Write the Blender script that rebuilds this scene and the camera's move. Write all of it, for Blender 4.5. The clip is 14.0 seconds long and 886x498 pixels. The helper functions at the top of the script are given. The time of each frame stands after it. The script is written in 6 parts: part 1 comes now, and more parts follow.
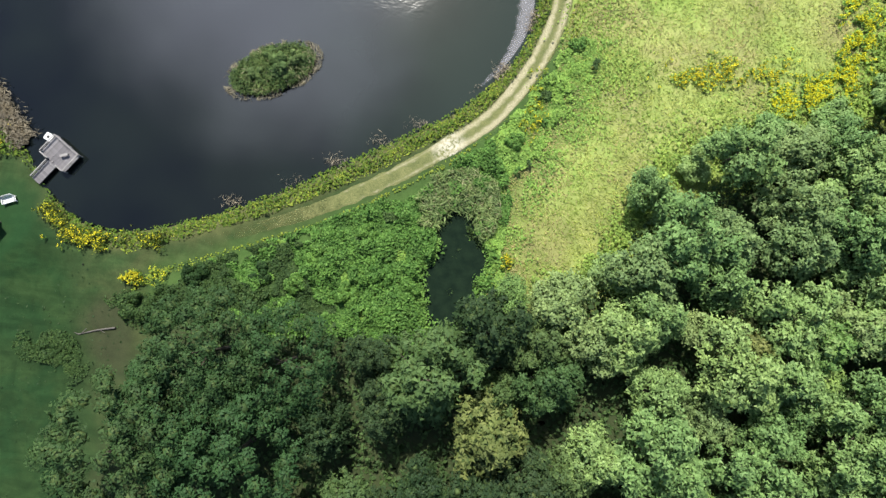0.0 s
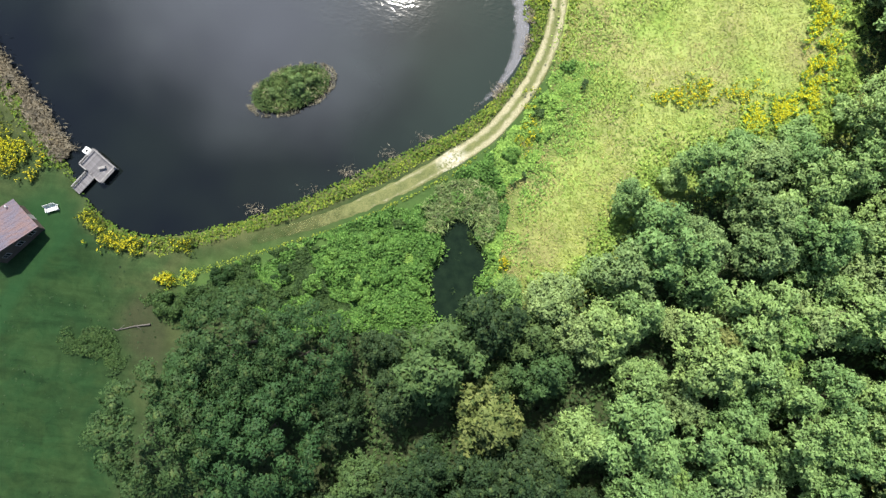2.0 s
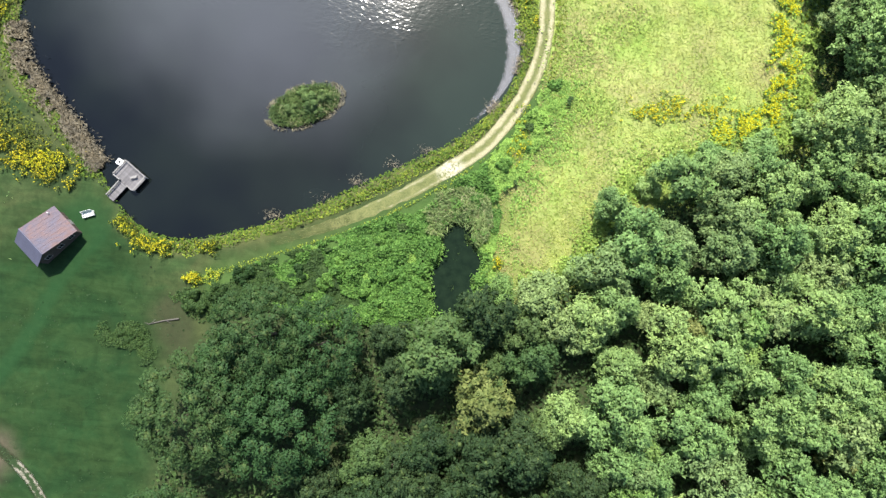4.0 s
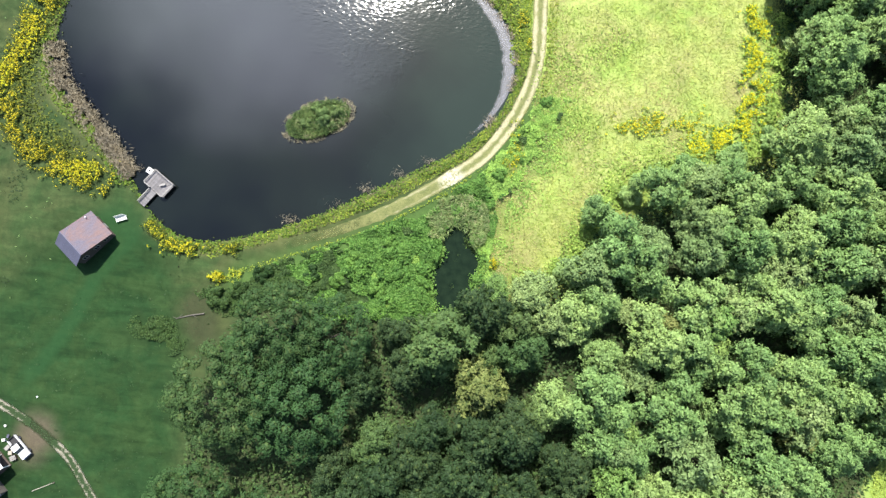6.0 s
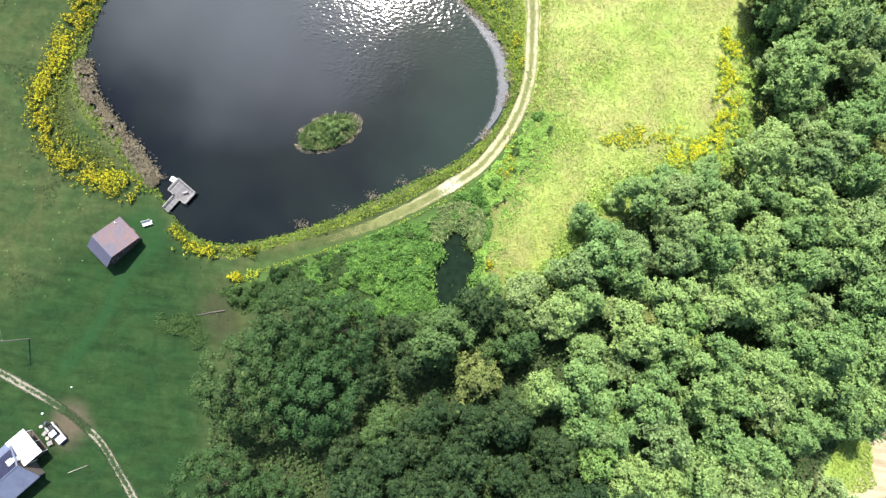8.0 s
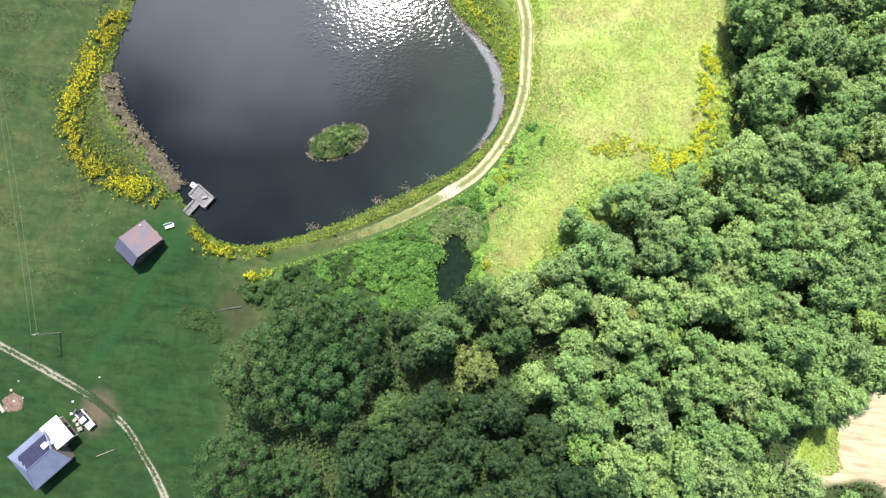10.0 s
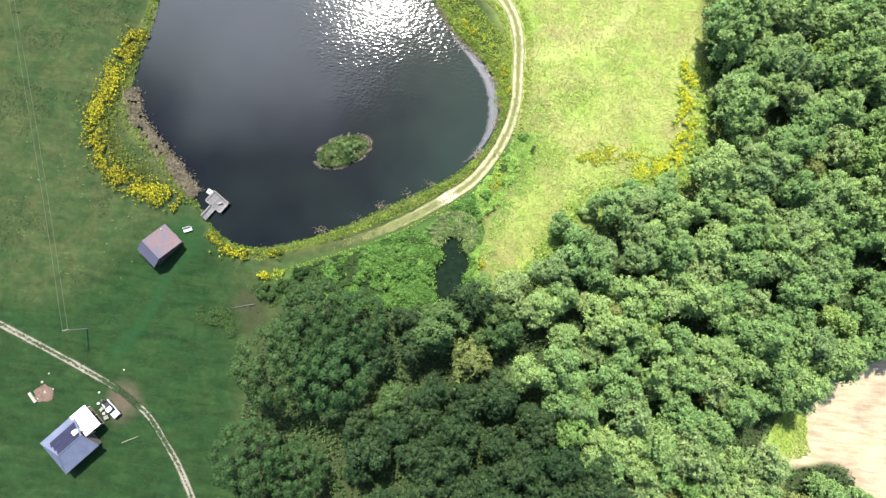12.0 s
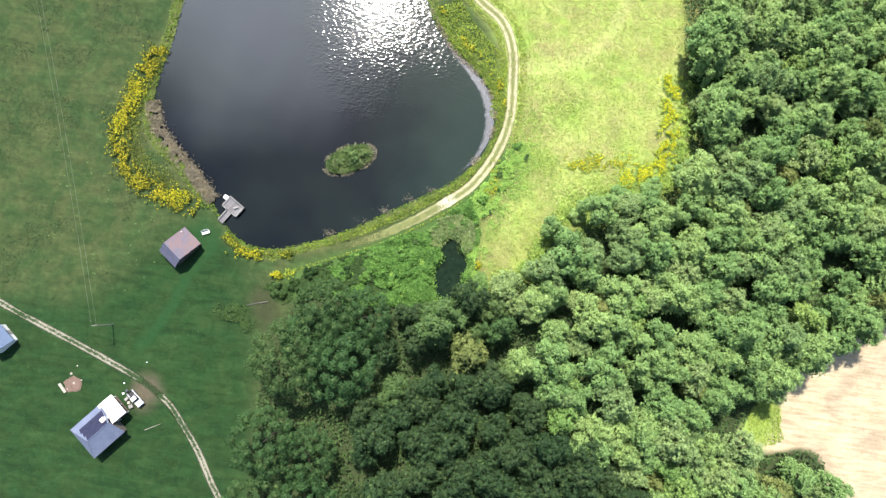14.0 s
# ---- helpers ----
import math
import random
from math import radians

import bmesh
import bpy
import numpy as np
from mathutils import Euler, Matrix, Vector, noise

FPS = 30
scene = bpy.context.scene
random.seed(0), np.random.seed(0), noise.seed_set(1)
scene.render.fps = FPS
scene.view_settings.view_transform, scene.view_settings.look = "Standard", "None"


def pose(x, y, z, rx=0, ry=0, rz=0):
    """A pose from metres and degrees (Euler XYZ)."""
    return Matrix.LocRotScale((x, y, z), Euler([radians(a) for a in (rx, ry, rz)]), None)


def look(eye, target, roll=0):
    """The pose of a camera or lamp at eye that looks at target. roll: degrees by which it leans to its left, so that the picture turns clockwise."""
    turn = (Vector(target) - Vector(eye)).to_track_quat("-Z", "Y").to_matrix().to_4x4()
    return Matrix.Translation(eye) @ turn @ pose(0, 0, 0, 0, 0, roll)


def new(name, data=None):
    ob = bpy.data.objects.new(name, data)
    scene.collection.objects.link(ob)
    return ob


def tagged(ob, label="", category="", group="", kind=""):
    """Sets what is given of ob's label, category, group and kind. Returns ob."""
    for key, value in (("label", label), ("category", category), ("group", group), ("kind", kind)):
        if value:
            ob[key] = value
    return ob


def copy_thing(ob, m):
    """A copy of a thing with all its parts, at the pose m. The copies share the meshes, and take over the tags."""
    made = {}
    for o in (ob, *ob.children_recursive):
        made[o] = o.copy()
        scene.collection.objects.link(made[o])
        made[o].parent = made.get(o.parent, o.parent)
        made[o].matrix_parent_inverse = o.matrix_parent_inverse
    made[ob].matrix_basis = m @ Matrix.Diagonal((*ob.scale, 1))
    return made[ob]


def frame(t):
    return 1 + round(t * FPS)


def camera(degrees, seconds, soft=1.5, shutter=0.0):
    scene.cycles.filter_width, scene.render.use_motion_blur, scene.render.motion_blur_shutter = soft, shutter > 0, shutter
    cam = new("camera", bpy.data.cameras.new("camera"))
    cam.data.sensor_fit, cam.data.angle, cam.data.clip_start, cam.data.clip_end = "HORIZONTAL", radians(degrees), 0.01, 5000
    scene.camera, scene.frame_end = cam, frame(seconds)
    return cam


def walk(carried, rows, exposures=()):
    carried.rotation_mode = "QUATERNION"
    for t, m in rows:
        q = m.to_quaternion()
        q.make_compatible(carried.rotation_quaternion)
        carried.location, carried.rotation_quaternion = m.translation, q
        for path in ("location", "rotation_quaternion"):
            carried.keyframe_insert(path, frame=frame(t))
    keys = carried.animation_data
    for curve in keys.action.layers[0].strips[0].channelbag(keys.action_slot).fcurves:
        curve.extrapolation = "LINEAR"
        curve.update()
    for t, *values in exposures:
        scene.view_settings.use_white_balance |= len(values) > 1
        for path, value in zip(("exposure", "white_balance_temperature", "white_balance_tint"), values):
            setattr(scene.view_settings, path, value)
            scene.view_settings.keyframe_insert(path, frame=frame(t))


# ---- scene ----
cam = camera(78.0, 14.0, 1.4)
PATH = [
    (0, (2.941, 1.992, 71.840), (2.8971, 2.2042, 69.8518), -4.54),
    (0.5, (2.722, 1.933, 73.220), (2.6840, 2.1430, 71.2314), -3.22),
    (1, (2.473, 1.901, 75.091), (2.4415, 2.1087, 73.1021), -1.75),
    (1.5, (2.210, 1.883, 77.272), (2.1813, 2.0894, 75.2829), -1.34),
    (2, (1.957, 1.861, 79.614), (1.9277, 2.0661, 77.6248), -1.13),
    (2.5, (1.745, 1.804, 81.765), (1.7218, 2.0080, 79.7755), 0.21),
    (3, (1.614, 1.678, 83.945), (1.5943, 1.8807, 81.9554), 1.35),
    (5.5, (1.054, 0.933, 95.272), (1.0476, 1.1315, 93.2819), 4.85),
    (6, (0.807, 0.896, 97.513), (0.8026, 1.0933, 95.5228), 5.69),
    (6.5, (0.488, 0.940, 99.892), (0.4892, 1.1332, 97.9014), 7.27),
    (7, (0.184, 0.987, 102.224), (0.1904, 1.1784, 100.2332), 9.03),
    (7.5, (-0.072, 0.998, 104.571), (-0.0591, 1.1850, 102.5798), 10.71),
    (8, (-0.241, 0.923, 106.661), (-0.2266, 1.1108, 104.6699), 11.28),
    (10.5, (-0.714, 0.219, 117.543), (-0.6918, 0.4068, 115.5520), 13.74),
    (11, (-0.765, 0.097, 119.849), (-0.7393, 0.2858, 117.8581), 14.45),
    (11.5, (-0.784, -0.008, 122.109), (-0.7576, 0.1800, 120.1180), 14.49),
    (12, (-0.791, -0.111, 124.502), (-0.7657, 0.0762, 122.5109), 14.56),
    (12.5, (-0.794, -0.217, 126.937), (-0.7678, -0.0304, 124.9459), 14.67),
    (13, (-0.799, -0.336, 129.310), (-0.7728, -0.1494, 127.3189), 14.62),
    (13.5, (-0.816, -0.480, 131.697), (-0.7908, -0.2933, 129.7059), 14.50),
    (14, (-0.858, -0.663, 133.995), (-0.8331, -0.4759, 132.0039), 14.45),
]
walk(cam, [(t, look(eye, target, roll)) for t, eye, target, roll in PATH],
     [(0, 0.7), (1.5, 0.83), (3, 1.0), (6.5, 1.22), (8, 1.26), (14, 1.22)])

# ---- light ----
SUN_EL, SUN_AZ = 55.8, -14.0      # degrees; azimuth clockwise from +y
world = bpy.data.worlds.new("sky")
scene.world = world
world.use_nodes = True
wn, wl = world.node_tree.nodes, world.node_tree.links
wn.clear()
w_out = wn.new("ShaderNodeOutputWorld")
w_bg = wn.new("ShaderNodeBackground")
w_bg.inputs["Strength"].default_value = 0.122
w_sky = wn.new("ShaderNodeTexSky")
w_sky.sky_type = "NISHITA"
w_sky.sun_disc = False
w_sky.sun_elevation = radians(SUN_EL)
w_sky.sun_rotation = radians(SUN_AZ)
# a bank of broken cloud high in the north-west, as the pond mirrors it
w_tc = wn.new("ShaderNodeTexCoord")
w_dot = wn.new("ShaderNodeVectorMath")
w_dot.operation = "DOT_PRODUCT"
w_dot.inputs[1].default_value = (-2.9, 3.75, 6.4)
w_noise = wn.new("ShaderNodeTexNoise")
w_noise.inputs["Scale"].default_value = 2.9
w_noise.inputs["Detail"].default_value = 5.0
w_noise.inputs["Roughness"].default_value = 0.5
w_add = wn.new("ShaderNodeMath")
w_add.operation = "MULTIPLY_ADD"
w_add.inputs[1].default_value = 0.6
w_ramp = wn.new("ShaderNodeValToRGB")
w_ramp.color_ramp.interpolation = "EASE"
w_ramp.color_ramp.elements[0].position = 0.3
w_ramp.color_ramp.elements[0].color = (0, 0, 0, 1)
w_ramp.color_ramp.elements[1].position = 0.78
w_ramp.color_ramp.elements[1].color = (1, 1, 1, 1)
w_lift = wn.new("ShaderNodeMath")
w_lift.operation = "ADD"
w_lift.inputs[1].default_value = -7.55
w_mix = wn.new("ShaderNodeMix")
w_mix.data_type = "RGBA"
w_mix.inputs[7].default_value = (31.0, 33.5, 39.0, 1)
wl.new(w_tc.outputs["Generated"], w_dot.inputs[0])
wl.new(w_tc.outputs["Generated"], w_noise.inputs["Vector"])
wl.new(w_noise.outputs["Fac"], w_add.inputs[0])
wl.new(w_dot.outputs["Value"], w_add.inputs[2])
wl.new(w_add.outputs[0], w_lift.inputs[0])
wl.new(w_lift.outputs[0], w_ramp.inputs["Fac"])
wl.new(w_ramp.outputs["Color"], w_mix.inputs[0])
wl.new(w_sky.outputs["Color"], w_mix.inputs[6])
wl.new(w_mix.outputs[2], w_bg.inputs["Color"])
wl.new(w_bg.outputs["Background"], w_out.inputs["Surface"])

sun = new("sun", bpy.data.lights.new("sun", "SUN"))
sun.data.energy = 5.0
sun.data.angle = radians(0.53)
sun.data.color = (1.0, 0.95, 0.86)
_ce = math.cos(radians(SUN_EL))
SUN_DIR = Vector((math.sin(radians(SUN_AZ)) * _ce, math.cos(radians(SUN_AZ)) * _ce, math.sin(radians(SUN_EL))))
sun.matrix_world = look(SUN_DIR * 300, (0, 0, 0))

# ---- materials ----


def material(name, rough=0.8, metal=0.0, spec=0.3):
    m = bpy.data.materials.new(name)
    m.use_nodes = True
    b = m.node_tree.nodes["Principled BSDF"]
    b.inputs["Roughness"].default_value = rough
    b.inputs["Metallic"].default_value = metal
    b.inputs["Specular IOR Level"].default_value = spec
    return m, m.node_tree.nodes, m.node_tree.links, b


def node_noise(n, l, scale, detail=4.0, rough=0.6, vec=None, distort=0.0):
    t = n.new("ShaderNodeTexNoise")
    t.inputs["Scale"].default_value = scale
    t.inputs["Detail"].default_value = detail
    t.inputs["Roughness"].default_value = rough
    t.inputs["Distortion"].default_value = distort
    if vec is None:
        g = n.new("ShaderNodeNewGeometry")
        vec = g.outputs["Position"]
    l.new(vec, t.inputs["Vector"])
    return t.outputs["Fac"]


def node_ramp(n, l, fac, stops):
    r = n.new("ShaderNodeValToRGB")
    e = r.color_ramp.elements
    while len(e) < len(stops):
        e.new(0.5)
    for k, (p, c) in enumerate(stops):
        e[k].position = p
        e[k].color = (*c, 1)
    l.new(fac, r.inputs["Fac"])
    return r.outputs["Color"]


def node_mix(n, l, fac, a, b, how="MIX"):
    x = n.new("ShaderNodeMix")
    x.data_type = "RGBA"
    x.blend_type = how
    for sock, v in ((x.inputs[0], fac), (x.inputs[6], a), (x.inputs[7], b)):
        if isinstance(v, (int, float)):
            sock.default_value = v
        elif isinstance(v, tuple):
            sock.default_value = (*v, 1)
        else:
            l.new(v, sock)
    return x.outputs[2]


def node_math(n, l, op, a, b=0.0, clamp=False):
    x = n.new("ShaderNodeMath")
    x.operation = op
    x.use_clamp = clamp
    for sock, v in ((x.inputs[0], a), (x.inputs[1], b)):
        if isinstance(v, (int, float)):
            sock.default_value = v
        else:
            l.new(v, sock)
    return x.outputs[0]


def node_bump(n, l, b, height, strength=0.4, dist=0.05):
    p = n.new("ShaderNodeBump")
    p.inputs["Strength"].default_value = strength
    p.inputs["Distance"].default_value = dist
    l.new(height, p.inputs["Height"])
    l.new(p.outputs["Normal"], b.inputs["Normal"])


def mat_leaf(name, stops, tree_tint=0.25, trans=0.34, rough=0.65):
    """Foliage: the tint differs from leaf cluster to leaf cluster and from plant to plant."""
    m, n, l, b = material(name, rough, 0, 0.15)
    g = n.new("ShaderNodeNewGeometry")
    o = n.new("ShaderNodeObjectInfo")
    isl = g.outputs["Random Per Island"]
    c = node_ramp(n, l, isl, stops)
    fac = node_math(n, l, "MULTIPLY_ADD", o.outputs["Random"], tree_tint * 2)
    fac.node.inputs[2].default_value = 1 - tree_tint
    hs = n.new("ShaderNodeHueSaturation")
    hue = node_math(n, l, "MULTIPLY_ADD", o.outputs["Random"], -0.03)
    hue.node.inputs[2].default_value = 0.512
    l.new(hue, hs.inputs["Hue"])
    l.new(fac, hs.inputs["Value"])
    l.new(c, hs.inputs["Color"])
    patch = node_noise(n, l, 0.5, 2.0)
    tone = node_ramp(n, l, patch, [(0.3, (0.78, 0.8, 0.8)), (0.7, (1.15, 1.12, 1.0))])
    c2 = node_mix(n, l, 1.0, hs.outputs["Color"], tone, "MULTIPLY")
    l.new(c2, b.inputs["Base Color"])
    if trans > 0:
        tr = n.new("ShaderNodeBsdfTranslucent")
        l.new(c2, tr.inputs["Color"])
        mx = n.new("ShaderNodeMixShader")
        mx.inputs[0].default_value = trans
        l.new(b.outputs[0], mx.inputs[1])
        l.new(tr.outputs[0], mx.inputs[2])
        l.new(mx.outputs[0], n["Material Output"].inputs["Surface"])
    return m


def mat_plain(name, dark, light, scale=3.0, rough=0.7, metal=0.0, bump=0.2, spec=0.3):
    """A worn surface: two tones at a broad and a fine scale."""
    m, n, l, b = material(name, rough, metal, spec)
    tc = n.new("ShaderNodeTexCoord")
    f1 = node_noise(n, l, scale, 5, 0.65, tc.outputs["Object"])
    f2 = node_noise(n, l, scale * 9, 3, 0.6, tc.outputs["Object"])
    f = node_math(n, l, "MULTIPLY_ADD", f2, 0.4)
    l.new(node_math(n, l, "MULTIPLY", f1, 0.6), f.node.inputs[2])
    c = node_ramp(n, l, f, [(0.3, dark), (0.68, light)])
    l.new(c, b.inputs["Base Color"])
    r = node_math(n, l, "MULTIPLY_ADD", f1, 0.3)
    r.node.inputs[2].default_value = rough - 0.15
    l.new(r, b.inputs["Roughness"])
    node_bump(n, l, b, f2, bump, 0.02)
    return m


def mat_rusty(name, sheet, rust):
    """Old painted metal sheet with broad blooms of rust and runs down the slope."""
    m, n, l, b = material(name, 0.65, 0.1, 0.3)
    tc = n.new("ShaderNodeTexCoord")
    broad = node_noise(n, l, 0.3, 4, 0.6, tc.outputs["Object"], 0.6)
    mp = n.new("ShaderNodeMapping")
    mp.inputs["Scale"].default_value = (0.5, 5.0, 1.0)
    l.new(tc.outputs["Object"], mp.inputs["Vector"])
    runs = node_noise(n, l, 1.4, 4, 0.65, mp.outputs["Vector"])
    fine = node_noise(n, l, 9.0, 3, 0.6, tc.outputs["Object"])
    f = node_math(n, l, "MULTIPLY_ADD", runs, 0.35)
    l.new(node_math(n, l, "MULTIPLY", broad, 0.8), f.node.inputs[2])
    bloom = node_ramp(n, l, f, [(0.46, (0, 0, 0)), (0.66, (1, 1, 1))])
    c = node_mix(n, l, bloom, node_ramp(n, l, fine, [(0.3, sheet[0]), (0.7, sheet[1])]), node_ramp(n, l, fine, [(0.3, rust[0]), (0.7, rust[1])]))
    l.new(c, b.inputs["Base Color"])
    node_bump(n, l, b, fine, 0.2, 0.02)
    return m


LEAF_WOOD = mat_leaf("leaf_wood", [(0, (0.128, 0.218, 0.072)), (0.5, (0.19, 0.31, 0.104)), (1, (0.265, 0.4, 0.15))], 0.15)
# wood leaves darkened: the colour itself holds the south-western cloud shade
LEAF_WOOD_SHADE = mat_leaf("leaf_wood_shade", [(0, (0.02, 0.045, 0.018)), (0.5, (0.03, 0.061, 0.024)), (1, (0.043, 0.082, 0.032))], 0.15)
LEAF_MID = mat_leaf("leaf_mid", [(0, (0.055, 0.105, 0.036)), (0.5, (0.075, 0.135, 0.046)), (1, (0.102, 0.172, 0.06))], 0.1)
# the big trees' green is likewise lowered to hold that cloud shade
LEAF_OAK_SHADE = mat_leaf("leaf_oak_shade", [(0, (0.032, 0.072, 0.025)), (0.5, (0.041, 0.088, 0.03)), (1, (0.053, 0.108, 0.037))], 0.03)
LEAF_PALE = mat_leaf("leaf_pale", [(0, (0.13, 0.205, 0.076)), (0.5, (0.182, 0.275, 0.105)), (1, (0.25, 0.352, 0.147))], 0.15)
LEAF_YELLOWISH = mat_leaf("leaf_yellowish", [(0, (0.1, 0.135, 0.042)), (0.5, (0.14, 0.18, 0.056)), (1, (0.2, 0.235, 0.08))], 0.15)
LEAF_LIME = mat_leaf("leaf_lime", [(0, (0.1113, 0.2, 0.054)), (0.5, (0.1643, 0.28, 0.0765)), (1, (0.2332, 0.36, 0.108))], 0.12)
LEAF_LONE = mat_leaf("leaf_lone", [(0, (0.1013, 0.1755, 0.0525)), (0.5, (0.1418, 0.234, 0.0688)), (1, (0.1958, 0.299, 0.0938))], 0.0)
LEAF_LUSH = mat_leaf("leaf_lush", [(0, (0.13, 0.24, 0.0517)), (0.5, (0.195, 0.336, 0.069)), (1, (0.286, 0.432, 0.0978))], 0.0)
LEAF_BRUSH = mat_leaf("leaf_brush", [(0, (0.0594, 0.1395, 0.0281)), (0.5, (0.1069, 0.2267, 0.0468)), (1, (0.1781, 0.3197, 0.0761))])
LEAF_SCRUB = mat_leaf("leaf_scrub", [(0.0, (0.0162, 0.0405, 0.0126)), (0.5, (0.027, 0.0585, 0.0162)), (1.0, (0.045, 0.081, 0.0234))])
LEAF_DIM = mat_leaf("leaf_dim", [(0.0, (0.022, 0.052, 0.016)), (0.5, (0.036, 0.078, 0.023)), (1.0, (0.06, 0.11, 0.034))])
# weed leaf darkened for the west bank, cloud shade put into the colour
LEAF_WEED_SHADE = mat_leaf("leaf_weed_shade", [(0.0, (0.045, 0.075, 0.014)), (0.5, (0.08, 0.115, 0.019)), (1.0, (0.13, 0.155, 0.026))])
LEAF_ISLE = mat_leaf("leaf_isle", [(0.0, (0.07, 0.12, 0.04)), (0.5, (0.105, 0.165, 0.055)), (1.0, (0.16, 0.22, 0.08))], 0.1)
LEAF_WEED = mat_leaf("leaf_weed", [(0.0, (0.082, 0.155, 0.022)), (0.5, (0.138, 0.215, 0.03)), (1.0, (0.22, 0.28, 0.04))])
# understorey green set dark, shade under the crowns put into the colour
LEAF_SHADE = mat_leaf("leaf_understorey_shade", [(0, (0.035, 0.07, 0.024)), (1, (0.08, 0.14, 0.045))])
# fills the crowns' gaps; its dark green paints the shade between leaves
LEAF_CORE_SHADE = mat_leaf("leaf_inner_shade", [(0, (0.04, 0.07, 0.023)), (1, (0.07, 0.11, 0.037))], 0.1, 0.1)
GRASS_DRY = mat_leaf("grass_meadow", [(0, (0.1836, 0.2301, 0.0448)), (0.5, (0.2322, 0.2782, 0.0616)), (1, (0.3132, 0.3424, 0.0952))], 0.0, 0.05)
GRASS_GREEN = mat_leaf("grass_green", [(0, (0.1296, 0.198, 0.0336)), (0.5, (0.1674, 0.2515, 0.0448)), (1, (0.216, 0.2996, 0.0616))], 0.0, 0.05)
GRASS_SERE = mat_leaf("grass_sere", [(0, (0.19, 0.18, 0.065)), (0.5, (0.25, 0.23, 0.09)), (1, (0.33, 0.3, 0.13))], 0.0, 0.05)
GRASS_HERB = mat_leaf("grass_herb", [(0, (0.1, 0.165, 0.035)), (0.5, (0.14, 0.21, 0.045)), (1, (0.19, 0.26, 0.06))], 0.0, 0.15)
# tufts carry the same painted cloud shade as the lawn
GRASS_SHADE = mat_leaf("grass_shade", [(0, (0.013, 0.03, 0.0095)), (0.5, (0.02, 0.042, 0.013)), (1, (0.03, 0.054, 0.0175))], 0.0, 0.05)
GOLD = mat_leaf("goldenrod_flower", [(0, (0.33, 0.32, 0.014)), (0.5, (0.47, 0.44, 0.016)), (1, (0.6, 0.55, 0.03))], 0.05, 0.15)
REED = mat_leaf("reed", [(0, (0.13, 0.108, 0.08)), (0.5, (0.175, 0.148, 0.112)), (1, (0.23, 0.2, 0.155))], 0.05, 0.1)
REED_GREY = mat_leaf("dead_reed", [(0, (0.15, 0.13, 0.095)), (0.5, (0.22, 0.195, 0.145)), (1, (0.31, 0.28, 0.21))], 0.05, 0.1)
RUSH = mat_leaf("rush", [(0, (0.09, 0.155, 0.05)), (0.5, (0.14, 0.21, 0.075)), (1, (0.21, 0.28, 0.11))], 0.05, 0.15)
RUSH_DRY = mat_leaf("dry_rush", [(0, (0.2, 0.2, 0.11)), (1, (0.34, 0.33, 0.2))], 0.05, 0.1)
BARK = mat_plain("bark", (0.03, 0.024, 0.018), (0.085, 0.068, 0.05), 4, 0.9, 0, 0.6)
WOOD_GREY = mat_plain("weathered_wood", (0.14, 0.133, 0.126), (0.294, 0.28, 0.266), 1.6, 0.85)
WOOD_DARK = mat_plain("dark_wood", (0.035, 0.028, 0.0245), (0.091, 0.07, 0.056), 1.6, 0.85)
WHITE_PAINT = mat_plain("white_paint", (0.5, 0.5, 0.48), (0.64, 0.64, 0.62), 1.0, 0.6)
WHITE_METAL = mat_plain("white_metal", (0.55, 0.55, 0.54), (0.68, 0.68, 0.67), 0.7, 0.55)
BLUE_METAL = mat_plain("blue_grey_metal", (0.08, 0.09, 0.14), (0.13, 0.15, 0.215), 0.5, 0.6, 0.0)
RUST_METAL = mat_rusty("rusty_metal", ((0.05, 0.046, 0.07), (0.095, 0.088, 0.12)), ((0.085, 0.05, 0.05), (0.14, 0.088, 0.085)))
GREY_METAL = mat_plain("grey_metal", (0.055, 0.056, 0.082), (0.1, 0.1, 0.145), 0.5, 0.6, 0.1)
PANEL_DARK = mat_plain("solar_glass", (0.014, 0.015, 0.033), (0.026, 0.028, 0.055), 1.5, 0.55, 0.0, 0.0, 0.15)
SIDING = mat_plain("grey_brown_siding", (0.07, 0.06, 0.055), (0.13, 0.115, 0.1), 1.2, 0.8)
RUBBER = mat_plain("rubber", (0.012, 0.012, 0.012), (0.03, 0.03, 0.03), 4, 0.9)
GLASS_DARK = mat_plain("tinted_glass", (0.01, 0.012, 0.015), (0.02, 0.022, 0.026), 1, 0.2, 0, 0.0, 0.5)
BRICK_RED = mat_plain("brick_rubble", (0.085, 0.055, 0.042), (0.17, 0.115, 0.09), 3, 0.9, 0, 0.5)
STONE_PALE = mat_plain("pale_stone", (0.2, 0.18, 0.145), (0.36, 0.33, 0.28), 3, 0.9, 0, 0.5)
POLE_WOOD = mat_plain("pole_wood", (0.15, 0.145, 0.115), (0.25, 0.24, 0.195), 3, 0.85)
DEADWOOD = mat_plain("deadwood", (0.06, 0.054, 0.046), (0.125, 0.115, 0.1), 3, 0.9)

